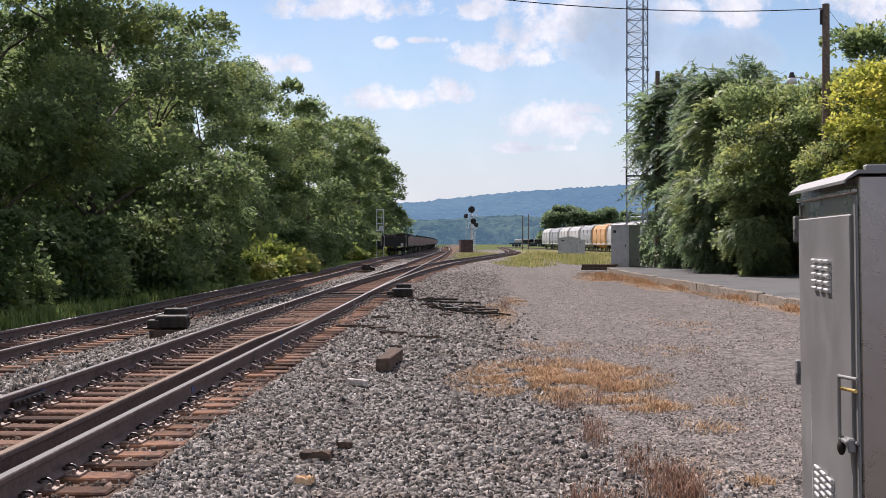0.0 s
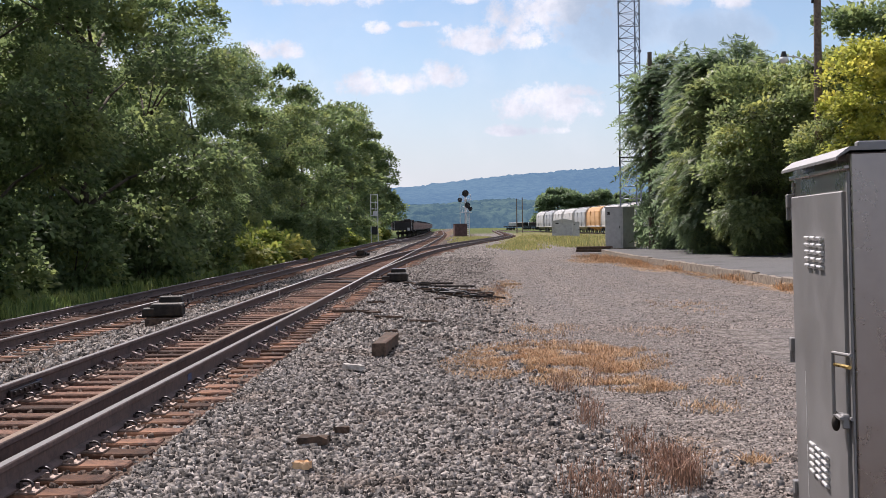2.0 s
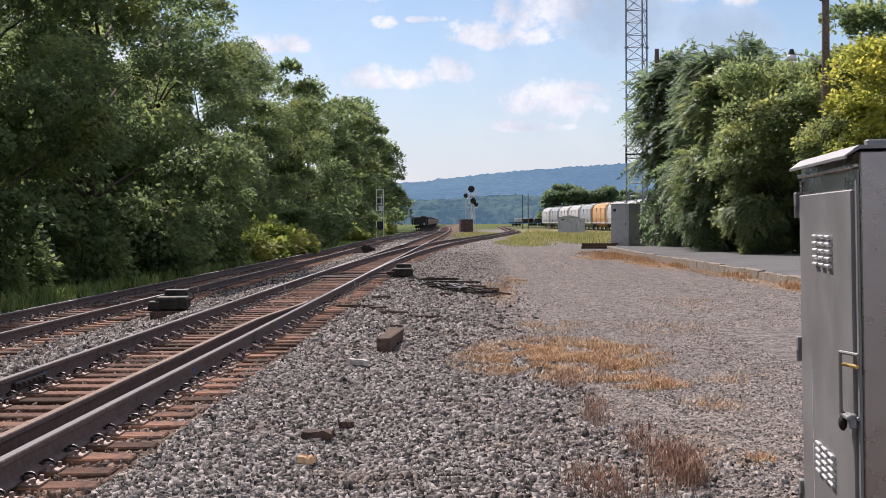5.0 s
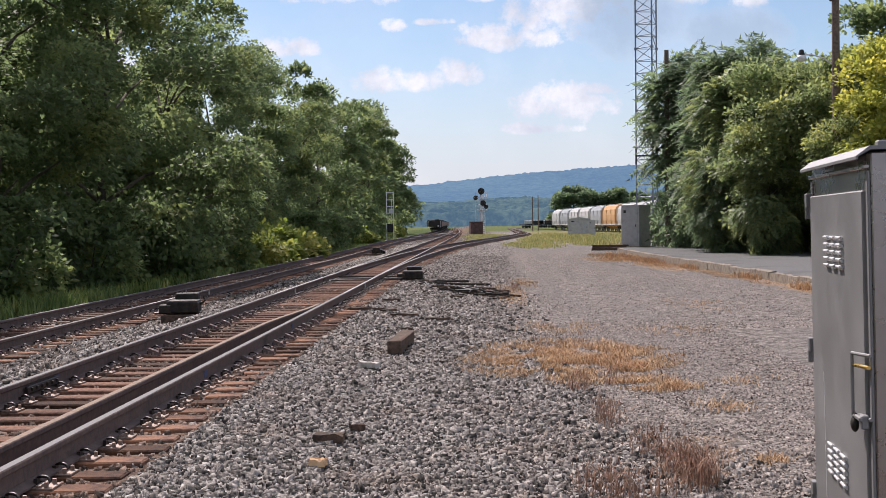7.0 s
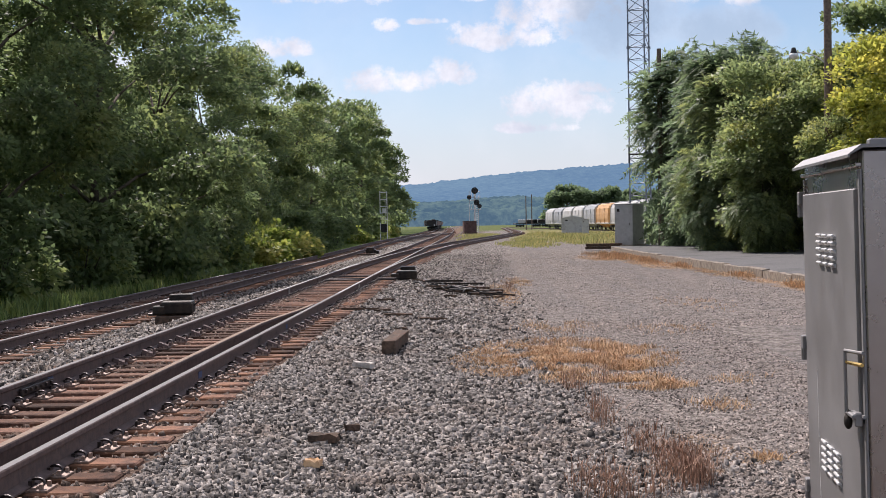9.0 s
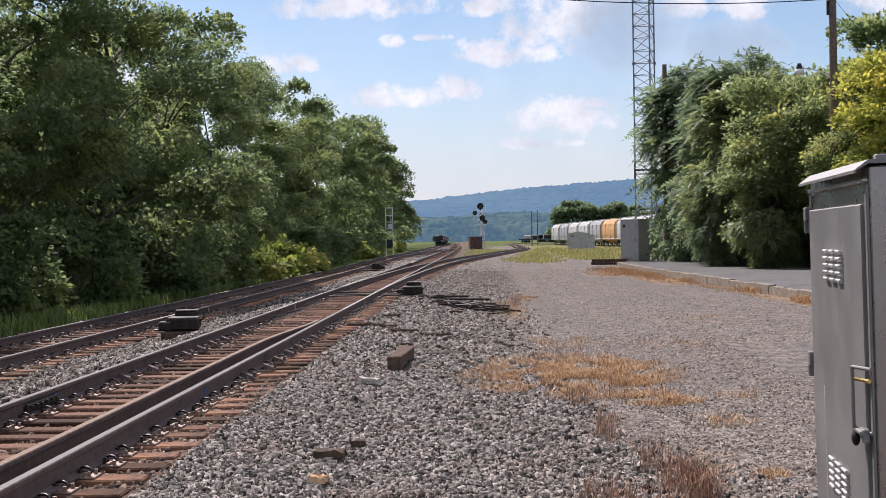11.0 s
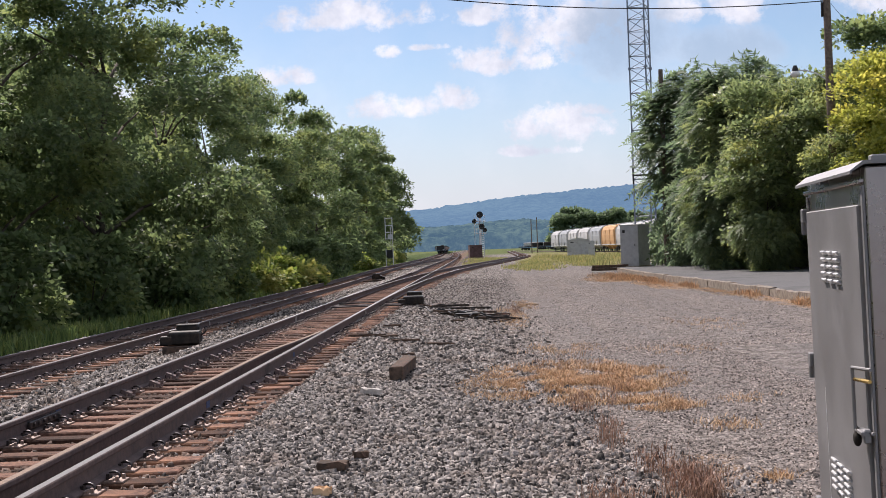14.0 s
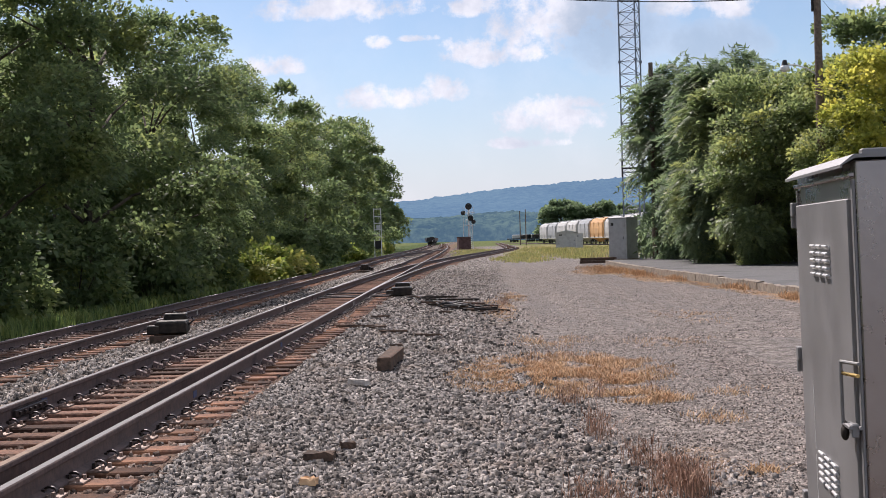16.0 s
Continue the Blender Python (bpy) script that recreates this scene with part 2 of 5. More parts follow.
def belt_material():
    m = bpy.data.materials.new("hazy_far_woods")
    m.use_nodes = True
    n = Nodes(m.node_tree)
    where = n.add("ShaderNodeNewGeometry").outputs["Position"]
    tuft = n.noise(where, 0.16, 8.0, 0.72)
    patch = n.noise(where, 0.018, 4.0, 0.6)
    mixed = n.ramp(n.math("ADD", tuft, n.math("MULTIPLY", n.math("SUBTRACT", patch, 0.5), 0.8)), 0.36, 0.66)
    # blue-green air haze laid on as emission, so the belts glow by themselves
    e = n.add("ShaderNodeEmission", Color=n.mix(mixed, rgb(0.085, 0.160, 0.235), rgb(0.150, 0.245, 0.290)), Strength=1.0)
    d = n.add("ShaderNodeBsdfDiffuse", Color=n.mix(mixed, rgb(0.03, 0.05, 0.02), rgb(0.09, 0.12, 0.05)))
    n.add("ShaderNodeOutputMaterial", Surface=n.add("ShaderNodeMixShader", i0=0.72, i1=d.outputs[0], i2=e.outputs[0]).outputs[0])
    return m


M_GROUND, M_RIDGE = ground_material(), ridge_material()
M_RAIL = surface("rusted_rail", (0.100, 0.072, 0.066), (0.165, 0.118, 0.104), 14, 0.75, 0.0, 0.25, 60, (0.08, 0.06, 0.056), 2.0)
M_SHINE = surface("worn_railhead", (0.15, 0.140, 0.138), (0.225, 0.210, 0.205), 30, 0.74, 0.1, 0.05)
# sun glare on the far rails, put into a brighter head colour
M_GLINT = surface("sun_glare_railhead", (0.24, 0.228, 0.225), (0.34, 0.322, 0.318), 30, 0.55, 0.55, 0.05)
M_OLD_RAIL = surface("brown_rail_top", (0.20, 0.14, 0.105), (0.31, 0.23, 0.175), 20, 0.85, 0.0, 0.2)
M_TIE = surface("weathered_tie", (0.075, 0.042, 0.031), (0.19, 0.105, 0.072), 16, 0.92, 0, 0.9, 60, (0.25, 0.125, 0.072), 1.6, "object", 0.55)
M_TIMBER = surface("old_timber", (0.06, 0.044, 0.035), (0.16, 0.11, 0.08), 12, 0.9, 0, 0.6, 50, (0.13, 0.07, 0.05), 3.0)
M_PALE_WOOD = surface("bleached_wood", (0.42, 0.38, 0.34), (0.58, 0.53, 0.48), 18, 0.9, 0, 0.3)
M_PLATE = surface("rusty_plate", (0.20, 0.13, 0.095), (0.34, 0.25, 0.20), 20, 0.6, 0.3, 0.3, 80)
M_CLIP = surface("dark_clip_steel", (0.03, 0.024, 0.022), (0.06, 0.045, 0.04), 25, 0.45, 0.5, 0.2)
M_STONE = surface("ballast_stone", (0.098, 0.087, 0.079), (0.305, 0.274, 0.248), 25, 0.85, 0, 0.5, 90, (0.155, 0.124, 0.103), 0.8, "island", 0.82)
M_CRIB = surface("rusty_crib_stone", (0.085, 0.058, 0.045), (0.19, 0.135, 0.105), 25, 0.9, 0, 0.4, 90, (0.13, 0.078, 0.055), 0.8, "island", 0.7)
M_PEBBLE = surface("lot_pebble", (0.106, 0.088, 0.077), (0.27, 0.228, 0.200), 25, 0.9, 0, 0.3, 90, None, 1.5, "island", 0.85)
M_DARK = surface("black_metal", (0.016, 0.015, 0.015), (0.035, 0.032, 0.03), 12, 0.6, 0.3, 0.2)
M_MACHINE = surface("switch_machine_paint", (0.02, 0.017, 0.015), (0.045, 0.038, 0.032), 9, 0.72, 0.0, 0.3, 40, (0.07, 0.05, 0.036), 2.5)
M_MACHINE_LID = surface("worn_machine_lid", (0.12, 0.11, 0.10), (0.22, 0.20, 0.18), 12, 0.35, 0.6, 0.1)
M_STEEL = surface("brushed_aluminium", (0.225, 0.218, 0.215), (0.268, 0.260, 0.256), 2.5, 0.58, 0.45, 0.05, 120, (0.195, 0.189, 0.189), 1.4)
# warm base stands for the sunlit ground mirrored in the end face
M_STEEL_SIDE = surface("ground_tinted_aluminium", (0.33, 0.295, 0.280), (0.40, 0.355, 0.335), 3, 0.28, 0.9, 0.04, 120, (0.27, 0.245, 0.235), 1.2)
# paler copy: sun on the louvres put into the colour; also the run mark
M_STEEL_LIT = surface("pale_lit_aluminium", (0.62, 0.61, 0.60), (0.72, 0.71, 0.70), 20, 0.45, 0.2, 0.05)
M_BRASS = surface("brass", (0.62, 0.42, 0.13), (0.72, 0.50, 0.18), 20, 0.3, 0.9, 0.05)
M_CONCRETE = surface("old_concrete", (0.20, 0.165, 0.13), (0.35, 0.30, 0.245), 7, 0.92, 0, 0.7, 45, (0.16, 0.12, 0.09), 2.0)
M_ASPHALT = surface("grey_asphalt", (0.10, 0.098, 0.097), (0.165, 0.16, 0.155), 22, 0.9, 0, 0.5, 90, (0.075, 0.074, 0.073), 0.5)
M_GALV = surface("galvanised_steel", (0.55, 0.55, 0.55), (0.68, 0.68, 0.67), 10, 0.6, 0.1, 0.1)
M_TOWER = surface("tower_steel", (0.19, 0.215, 0.26), (0.27, 0.30, 0.345), 4, 0.6, 0.5, 0.1)
M_POLE = surface("creosoted_pole", (0.115, 0.085, 0.068), (0.205, 0.158, 0.125), 10, 0.85, 0, 0.5, 40)
M_BARK = surface("bark", (0.06, 0.05, 0.04), (0.14, 0.115, 0.09), 12, 0.95, 0, 0.9, 30)
M_GREY_HUT = surface("grey_painted_steel", (0.38, 0.385, 0.38), (0.46, 0.465, 0.46), 3, 0.6, 0.1, 0.05, 60, (0.30, 0.295, 0.29), 1.2)
M_BROWN_HUT = surface("brown_weathered_hut", (0.085, 0.05, 0.045), (0.15, 0.095, 0.085), 2, 0.8, 0, 0.2)
M_WHITE_CAR = surface("dirty_white_car_paint", (0.44, 0.43, 0.42), (0.56, 0.55, 0.53), 1.2, 0.75, 0, 0.05, 40, (0.42, 0.41, 0.40), 0.6)
M_GREY_CAR = surface("pale_grey_car_paint", (0.31, 0.32, 0.33), (0.40, 0.41, 0.42), 1.2, 0.75, 0, 0.05, 40, (0.33, 0.33, 0.33), 0.6)
M_ORANGE_CAR = surface("faded_orange_car_paint", (0.56, 0.32, 0.15), (0.66, 0.40, 0.20), 1.0, 0.7, 0, 0.05, 40, (0.46, 0.28, 0.16), 0.5)
M_GONDOLA = surface("rusty_gondola_side", (0.30, 0.235, 0.21), (0.42, 0.345, 0.31), 2, 0.85, 0, 0.2, 30, (0.20, 0.15, 0.12), 0.7)
M_LENS = surface("dark_lens_glass", (0.02, 0.02, 0.02), (0.03, 0.03, 0.03), 8, 0.15, 0, 0)
M_LAMP_GLASS = surface("milky_lamp_bowl", (0.70, 0.70, 0.68), (0.8, 0.8, 0.78), 8, 0.25, 0, 0)
M_DRY = surface("dry_grass", (0.43, 0.255, 0.14), (0.64, 0.44, 0.262), 3, 0.85, 0, 0, 40, None, 1, "island", 0.35)
M_DEAD = surface("dead_weed_stems", (0.25, 0.145, 0.10), (0.46, 0.295, 0.205), 3, 0.9, 0, 0, 40, None, 1, "island", 0.45)
M_GRASS = leaf_material("verge_grass", (0.13, 0.185, 0.04), (0.30, 0.325, 0.08), (0.36, 0.34, 0.10), 0.45)
# duller copy of M_GRASS: the trees' shade put into its greens
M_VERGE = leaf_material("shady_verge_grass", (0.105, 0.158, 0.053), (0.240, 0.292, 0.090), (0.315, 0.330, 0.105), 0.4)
M_STRAW = leaf_material("yard_grass", (0.15, 0.165, 0.06), (0.29, 0.275, 0.105), (0.36, 0.29, 0.13), 0.4)
M_LEAF = leaf_material("wood_leaves", (0.106, 0.146, 0.068), (0.158, 0.204, 0.090), (0.230, 0.262, 0.100), 0.62, 0.55)
M_AILANTHUS = leaf_material("ailanthus_leaflets", (0.120, 0.168, 0.096), (0.205, 0.265, 0.145), (0.180, 0.228, 0.110), 0.52, 0.5)
M_AILANTHUS_PALE = leaf_material("pale_ailanthus_leaflets", (0.140, 0.182, 0.090), (0.240, 0.292, 0.135), (0.285, 0.315, 0.125), 0.55, 0.42)
M_LIME = leaf_material("yellow_green_leaves", (0.235, 0.262, 0.060), (0.396, 0.396, 0.092), (0.495, 0.451, 0.105), 0.58)
M_SPRING = leaf_material("light_green_leaves", (0.145, 0.190, 0.088), (0.255, 0.300, 0.128), (0.340, 0.350, 0.120), 0.58, 0.5)
M_FAR_LEAF = leaf_material("distant_leaves", (0.106, 0.150, 0.081), (0.175, 0.231, 0.119), (0.150, 0.200, 0.100), 0.5, 0.7)
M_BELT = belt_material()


# ---- mesh helpers ----
def mesh_of(name, verts, faces, *materials):
    me = bpy.data.meshes.new(name)
    me.from_pydata([tuple(v) for v in verts], [], faces)
    for m in materials:
        me.materials.append(m)
    return me


def quick_mesh(name, verts, faces, material):
    """A mesh from number arrays; all faces have the same corner count."""
    me = bpy.data.meshes.new(name)
    k = faces.shape[1]
    me.vertices.add(len(verts))
    me.vertices.foreach_set("co", np.ascontiguousarray(verts, dtype=np.float32).ravel())
    me.loops.add(faces.size)
    me.loops.foreach_set("vertex_index", np.ascontiguousarray(faces, dtype=np.int32).ravel())
    me.polygons.add(len(faces))
    me.polygons.foreach_set("loop_start", np.arange(0, faces.size, k, dtype=np.int32))
    me.materials.append(material)
    me.update(calc_edges=True)
    me.validate()
    return me


def box(bm, cx, cy, cz, sx, sy, sz, turn=None, bevel=0.0):
    """A block by its centre and size."""
    r = bmesh.ops.create_cube(bm, size=1.0, matrix=Matrix.Translation((cx, cy, cz)) @ (turn or Matrix()) @ Matrix.Diagonal((sx, sy, sz, 1)))
    if bevel:
        edges = list({e for v in r["verts"] for e in v.link_edges})
        bmesh.ops.bevel(bm, geom=edges, offset=bevel, segments=1, profile=0.5, affect="EDGES")


def rod(bm, a, b, r0, r1=None, sides=8):
    """A straight rod from a to b."""
    a, b = Vector(a), Vector(b)
    d = b - a
    m = Matrix.Translation((a + b) / 2) @ d.to_track_quat("Z", "Y").to_matrix().to_4x4()
    bmesh.ops.create_cone(bm, cap_ends=True, segments=sides, radius1=r0, radius2=r0 if r1 is None else r1, depth=d.length, matrix=m)


def part(name, bm, material, parent=None, label="", smooth=False):
    """One mesh object from bm, under a thing or a part."""
    me = bpy.data.meshes.new(name)
    bm.to_mesh(me)
    bm.free()
    for m in material if isinstance(material, (list, tuple)) else (material,):
        me.materials.append(m)
    if smooth:
        for p in me.polygons:
            p.use_smooth = True
    ob = new(name, me)
    ob.parent = parent
    return tagged(ob, label) if label else ob


def piece(name, me, parent, m):
    ob = new(name, me)
    ob.parent = parent
    ob.matrix_basis = m
    return ob


def thing(name, m, label, category, group="", kind=""):
    ob = new(name)
    ob.empty_display_size = 0.3
    ob.matrix_basis = m
    return tagged(ob, label, category, group, kind)


def block(name, parent, material, c, s, bevel=0.0, label="", turn=None):
    bm = bmesh.new()
    box(bm, *c, *s, turn, bevel)
    return part(name, bm, material, parent, label)


# ---- the lie of the land and the tracks ----
def smooth(x, a, b):
    t = min(max((x - a) / (b - a), 0.0), 1.0)
    return t * t * (3 - 2 * t)


def bend(y):
    return -5.0e-5 * min(max(0.0, y - 120.0), 225.0) ** 2 - 0.019 * max(0.0, y - 345.0)


def siding_offset(y):
    """How far the diverging track has left the main one."""
    a, b, c = min(max(y - 35, 0), 77), min(max(y - 112, 0), 48), min(max(y - 160, 0), 55)
    return 0.00062 * a * a + 0.0955 * b + 0.0955 * c - (0.0755 / 110) * c * c + 0.02 * max(0, y - 215)


def crossover_offset(y):
    return 4.3 * smooth(y, 118, 215)


def main_x(y):
    return -3.70 + bend(y)


def second_x(y):
    return -8.00 + bend(y)


def main_z(y):
    return 0.30


def second_z(y):
    return 0.10 + 0.20 * smooth(y, 60, 125)


def siding_x(y):
    return -3.70 + siding_offset(y) + 0.3 * bend(y)


def cross_x(y):
    return second_x(y) + crossover_offset(y)


def land(x, y):
    """Height of the ground."""
    bed = 0.075
    z = 0.0
    z += bed * (smooth(x, -5.9, -5.3) - smooth(x, -2.1, -0.7)) if y < 60 else bed * (smooth(x, -5.9, -5.3) - smooth(x, -1.6, 1.5))
    z -= 0.015 * (smooth(x, -5.15, -4.95) - smooth(x, -2.45, -2.3)) * smooth(y, 120, 60)
    low = second_z(y) - 0.225
    z += low * (smooth(x, -10.0, -9.4) - smooth(x, -6.3, -5.4))
    z -= 0.30 * smooth(x, -9.5, -10.3) * smooth(y, 300, 150)
    if y > 35:
        c = siding_x(y)
        k = smooth(x, c - 2.6, c - 1.7) - smooth(x, c + 1.7, c + 3.0)
        z += max(0.0, bed - z) * max(k, 0.0)
    near = smooth(y, 90, 40)
    z += near * 0.035 * noise.noise((x * 0.55, y * 0.45, 0.0)) + near * 0.012 * noise.noise((x * 2.1, y * 1.9, 3.0))
    z += 0.05 * smooth(x, 1.0, 5.0) * smooth(y, 60, 30)
    return z


def build_ground():
    xs = [-3000, -900, -300, -120, -60, -40, -30, -24, -20, -17, -15, -13.5] + [-12.5 + 0.3 * i for i in range(80)] + [12, 14, 17, 21, 26, 34, 45, 70, 130, 300, 900, 3000]
    ys = [-400, -120, -40, -15, -5, 0] + [3 + 0.4 * i for i in range(110)] + [48 + 1.5 * i for i in range(70)] + [160, 170, 180, 195, 210, 230, 260, 300, 360, 450, 600, 900, 1500, 3500]
    verts = [(x, y, land(x, y)) for y in ys for x in xs]
    w = len(xs)
    faces = [(j * w + i, j * w + i + 1, (j + 1) * w + i + 1, (j + 1) * w + i) for j in range(len(ys) - 1) for i in range(w - 1)]
    me = mesh_of("ground", verts, faces, M_GROUND)
    for p in me.polygons:
        p.use_smooth = True
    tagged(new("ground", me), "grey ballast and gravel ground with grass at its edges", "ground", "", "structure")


build_ground()

PROFILE = [(-0.075, 0.0), (-0.075, 0.013), (-0.012, 0.036), (-0.010, 0.130), (-0.037, 0.146), (-0.037, 0.176), (-0.030, 0.185), (-0.019, 0.186),
           (0.019, 0.186), (0.030, 0.185), (0.037, 0.176), (0.037, 0.146), (0.010, 0.130), (0.012, 0.036), (0.075, 0.013), (0.075, 0.0)]


def rail(name, parent, line, height, y0, y1, label="", top=None):
    """A rail swept along line(y), with its running face bright. height(y) is its top."""
    ys, y = [], y0
    while y < y1:
        ys.append(y)
        y += 1.0 if y < 60 else 2.5 if y < 160 else 8.0
    ys.append(y1)
    verts, faces = [], []
    for y in ys:
        x, z, s = line(y), height(y) - 0.186, line(y + 0.1) - line(y - 0.1)
        for px, pz in PROFILE:
            verts.append((x + px, y - px * s / 0.2, z + pz))
    k = len(PROFILE)
    for j in range(len(ys) - 1):
        for i in range(k):
            faces.append((j * k + i, j * k + (i + 1) % k, (j + 1) * k + (i + 1) % k, (j + 1) * k + i))
    faces += [tuple(range(k - 1, -1, -1)), tuple(range((len(ys) - 1) * k, len(ys) * k))]
    me = mesh_of(name, verts, faces, M_RAIL, top or M_SHINE, top or M_GLINT)
    for p in me.polygons:
        if p.index < (len(ys) - 1) * k and p.index % k in (6, 7, 8):
            # middle strip beyond y 26 takes the painted glare
            p.material_index = 2 if p.index % k == 7 and ys[p.index // k] > 26 else 1
    ob = new(name, me)
    ob.parent = parent
    return tagged(ob, label) if label else ob


def tie_mesh(length):
    bm = bmesh.new()
    box(bm, 0, 0, -0.085, length, 0.23, 0.17, None, 0.012)
    me = bpy.data.meshes.new("tie")
    bm.to_mesh(me)
    bm.free()
    me.materials.append(M_TIE)
    return me


def clip_mesh():
    """A sprung clip: a loop of round bar on its shoulder."""
    verts, faces, ring, turns = [], [], 6, 11
    for j in range(turns):
        a = radians(-40 + 300 * j / (turns - 1))
        c = Vector((0.024 + 0.050 * math.cos(a), -0.05 + 0.10 * j / (turns - 1), 0.034 + 0.024 * math.sin(a)))
        for i in range(ring):
            b = 2 * math.pi * i / ring
            r = 0.011 * math.cos(b)
            verts.append((c.x + r * math.cos(a), c.y + 0.011 * math.sin(b), c.z + r * math.sin(a)))
    for j in range(turns - 1):
        for i in range(ring):
            faces.append((j * ring + i, j * ring + (i + 1) % ring, (j + 1) * ring + (i + 1) % ring, (j + 1) * ring + i))
    k = len(verts)
    verts += [(x, y, z) for x in (-0.035, -0.01) for y in (-0.03, 0.03) for z in (0.0, 0.045)]
    faces += [tuple(k + i for i in f) for f in ((0, 1, 3, 2), (4, 6, 7, 5), (0, 4, 5, 1), (2, 3, 7, 6), (1, 5, 7, 3))]
    me = mesh_of("rail_clip", verts, faces, M_CLIP)
    for p in me.polygons[:-5]:
        p.use_smooth = True
    return me


def plate_mesh():
    bm = bmesh.new()
    box(bm, 0, 0, 0.008, 0.40, 0.185, 0.016, None, 0.003)
    for x in (-0.105, 0.105):
        box(bm, x, 0, 0.022, 0.03, 0.17, 0.02)
    for x, y in ((0.165, 0.055), (-0.165, -0.055), (0.15, -0.06)):
        box(bm, x, y, 0.03, 0.024, 0.024, 0.04)
    me = bpy.data.meshes.new("tie_plate")
    bm.to_mesh(me)
    bm.free()
    me.materials.append(M_PLATE)
    return me


def brace_mesh():
    """A cast wedge that props the rail's web."""
    bm = bmesh.new()
    v = [bm.verts.new(c) for c in ((0, -0.07, 0.0), (0.15, -0.07, 0.0), (0.13, -0.06, 0.035), (0.0, -0.05, 0.085), (0, 0.07, 0.0), (0.15, 0.07, 0.0), (0.13, 0.06, 0.035), (0.0, 0.05, 0.085))]
    for f in ((0, 1, 2, 3), (7, 6, 5, 4), (1, 5, 6, 2), (2, 6, 7, 3), (0, 3, 7, 4)):
        bm.faces.new([v[i] for i in f])
    box(bm, 0.15, 0.0, 0.05, 0.035, 0.035, 0.05, None, 0.004)
    me = bpy.data.meshes.new("rail_brace")
    bm.to_mesh(me)
    bm.free()
    me.materials.append(M_RAIL)
    return me


BRACE = brace_mesh()
TIES = {k: tie_mesh(k) for k in (2.6, 3.1, 3.7, 4.4)}
CLIP, PLATE = clip_mesh(), plate_mesh()


def joined_ties(name, parent, line, height, y0, y1, step):
    """Far ties, too small to pick out singly, in one mesh."""
    verts, faces = [], []
    y = y0
    while y < y1:
        x, z, k = line(y), height(y) - 0.196, len(verts)
        verts += [(x + a, y + b, z + c) for a in (-1.3, 1.3) for b in (-0.115, 0.115) for c in (-0.1, 0.0)]
        faces += [tuple(k + i for i in f) for f in ((0, 1, 3, 2), (4, 6, 7, 5), (0, 4, 5, 1), (2, 3, 7, 6), (1, 5, 7, 3))]
        y += step
    ob = new(name, mesh_of(name, verts, faces, M_TIE))
    ob.parent = parent
    tagged(ob, kind="stuff")


def build_track(name, label, line, height, y0, y_pieces, y1, step, fastened, rails, long=False):
    track = thing(name, Matrix(), label, "railway track", "", "structure")
    for a, b, c in rails:
        rail("rail", track, (lambda y, a=a: line(y) + a), height, b, c)
    rng = random.Random(name)
    y = y0
    while y < y_pieces:
        size, shift = 2.6, 0.0
        if long and y > 36:
            off = siding_offset(y)
            size = 2.6 if off < 0.2 else 3.1 if off < 0.7 else 3.7 if off < 1.3 else 4.4 if off < 2.0 else 2.6
            shift = (size - 2.6) / 2
        t = piece("tie", TIES[size], track, pose(line(y) + shift + rng.uniform(-0.05, 0.05), y + rng.uniform(-0.02, 0.02), height(y) - 0.202 + rng.uniform(-0.006, 0.004), 0, 0, rng.uniform(-0.7, 0.7)))
        if y < fastened:
            for s in (-1, 1):
                p = piece("tie_plate", PLATE, t, pose(s * 0.755 - shift, 0, 0.0))
                for q in (-1, 1):
                    piece("rail_clip", CLIP, t, pose(s * 0.755 - shift + q * 0.09, rng.uniform(-0.01, 0.01), 0.018, 0, 0, 0 if q > 0 else 180))
        if long and 15.0 < y < 23.0 and int(y / step) % 2:
            for s in (-1, 1):
                piece("rail_brace", BRACE, t, pose(s * 0.755 + 0.075, 0.0, 0.016))
        y += step
    joined_ties("far_ties", track, line, height, y, y1, step * 1.02)
    joined_ties("passed_ties", track, line, height, y0 - step * 150, y0 - step * 0.5, step)
    return track


main_track = build_track("main_track", "steel rails on rusty brown wooden ties in ballast", main_x, main_z, 5.0, 118.0, 480.0, 0.485, 42.0,
                         [(-0.755, -90, 700), (0.755, -90, 35.5), (0.735, 35.4, 700)], True)
second_track = build_track("second_track", "second line of steel rails on wooden ties", second_x, second_z, 14.0, 130.0, 480.0, 0.52, 34.0,
                           [(-0.755, -90, 700), (0.755, -90, 700)])
# the turnout's rails and the track that leaves to the yard
siding = thing("siding_track", Matrix(), "yard track curving away from the turnout", "railway track", "", "structure")
rail("rail", siding, lambda y: siding_x(y) + 0.755, main_z, 35.5, 420)
rail("rail", siding, lambda y: siding_x(y) - 0.735, main_z, 35.4, 420)
joined_ties("far_ties", siding, siding_x, main_z, 92.0, 400.0, 0.5)
rail("guard_rail", siding, lambda y: main_x(y) - 0.755 + 0.09 + 0.05 * (abs(y - 84) / 3) ** 2, main_z, 80, 88)
rail("guard_rail", siding, lambda y: siding_x(y) + 0.755 - 0.09 - 0.05 * (abs(y - 84) / 3) ** 2, main_z, 80, 88)
crossing = thing("crossover_track", Matrix(), "crossover between the two main lines", "railway track", "", "structure")
for a in (-0.755, 0.755):
    rail("rail", crossing, lambda y, a=a: cross_x(y) + a, lambda y: second_z(y) + 0.002, 120, 213)
for c, a in ((150, -0.66), (182, 0.66)):
    rail("guard_rail", crossing, lambda y, a=a, c=c: cross_x(y) + a * (1 - 0.10 * (abs(y - c) / 4) ** 2), second_z, c - 5, c + 5)
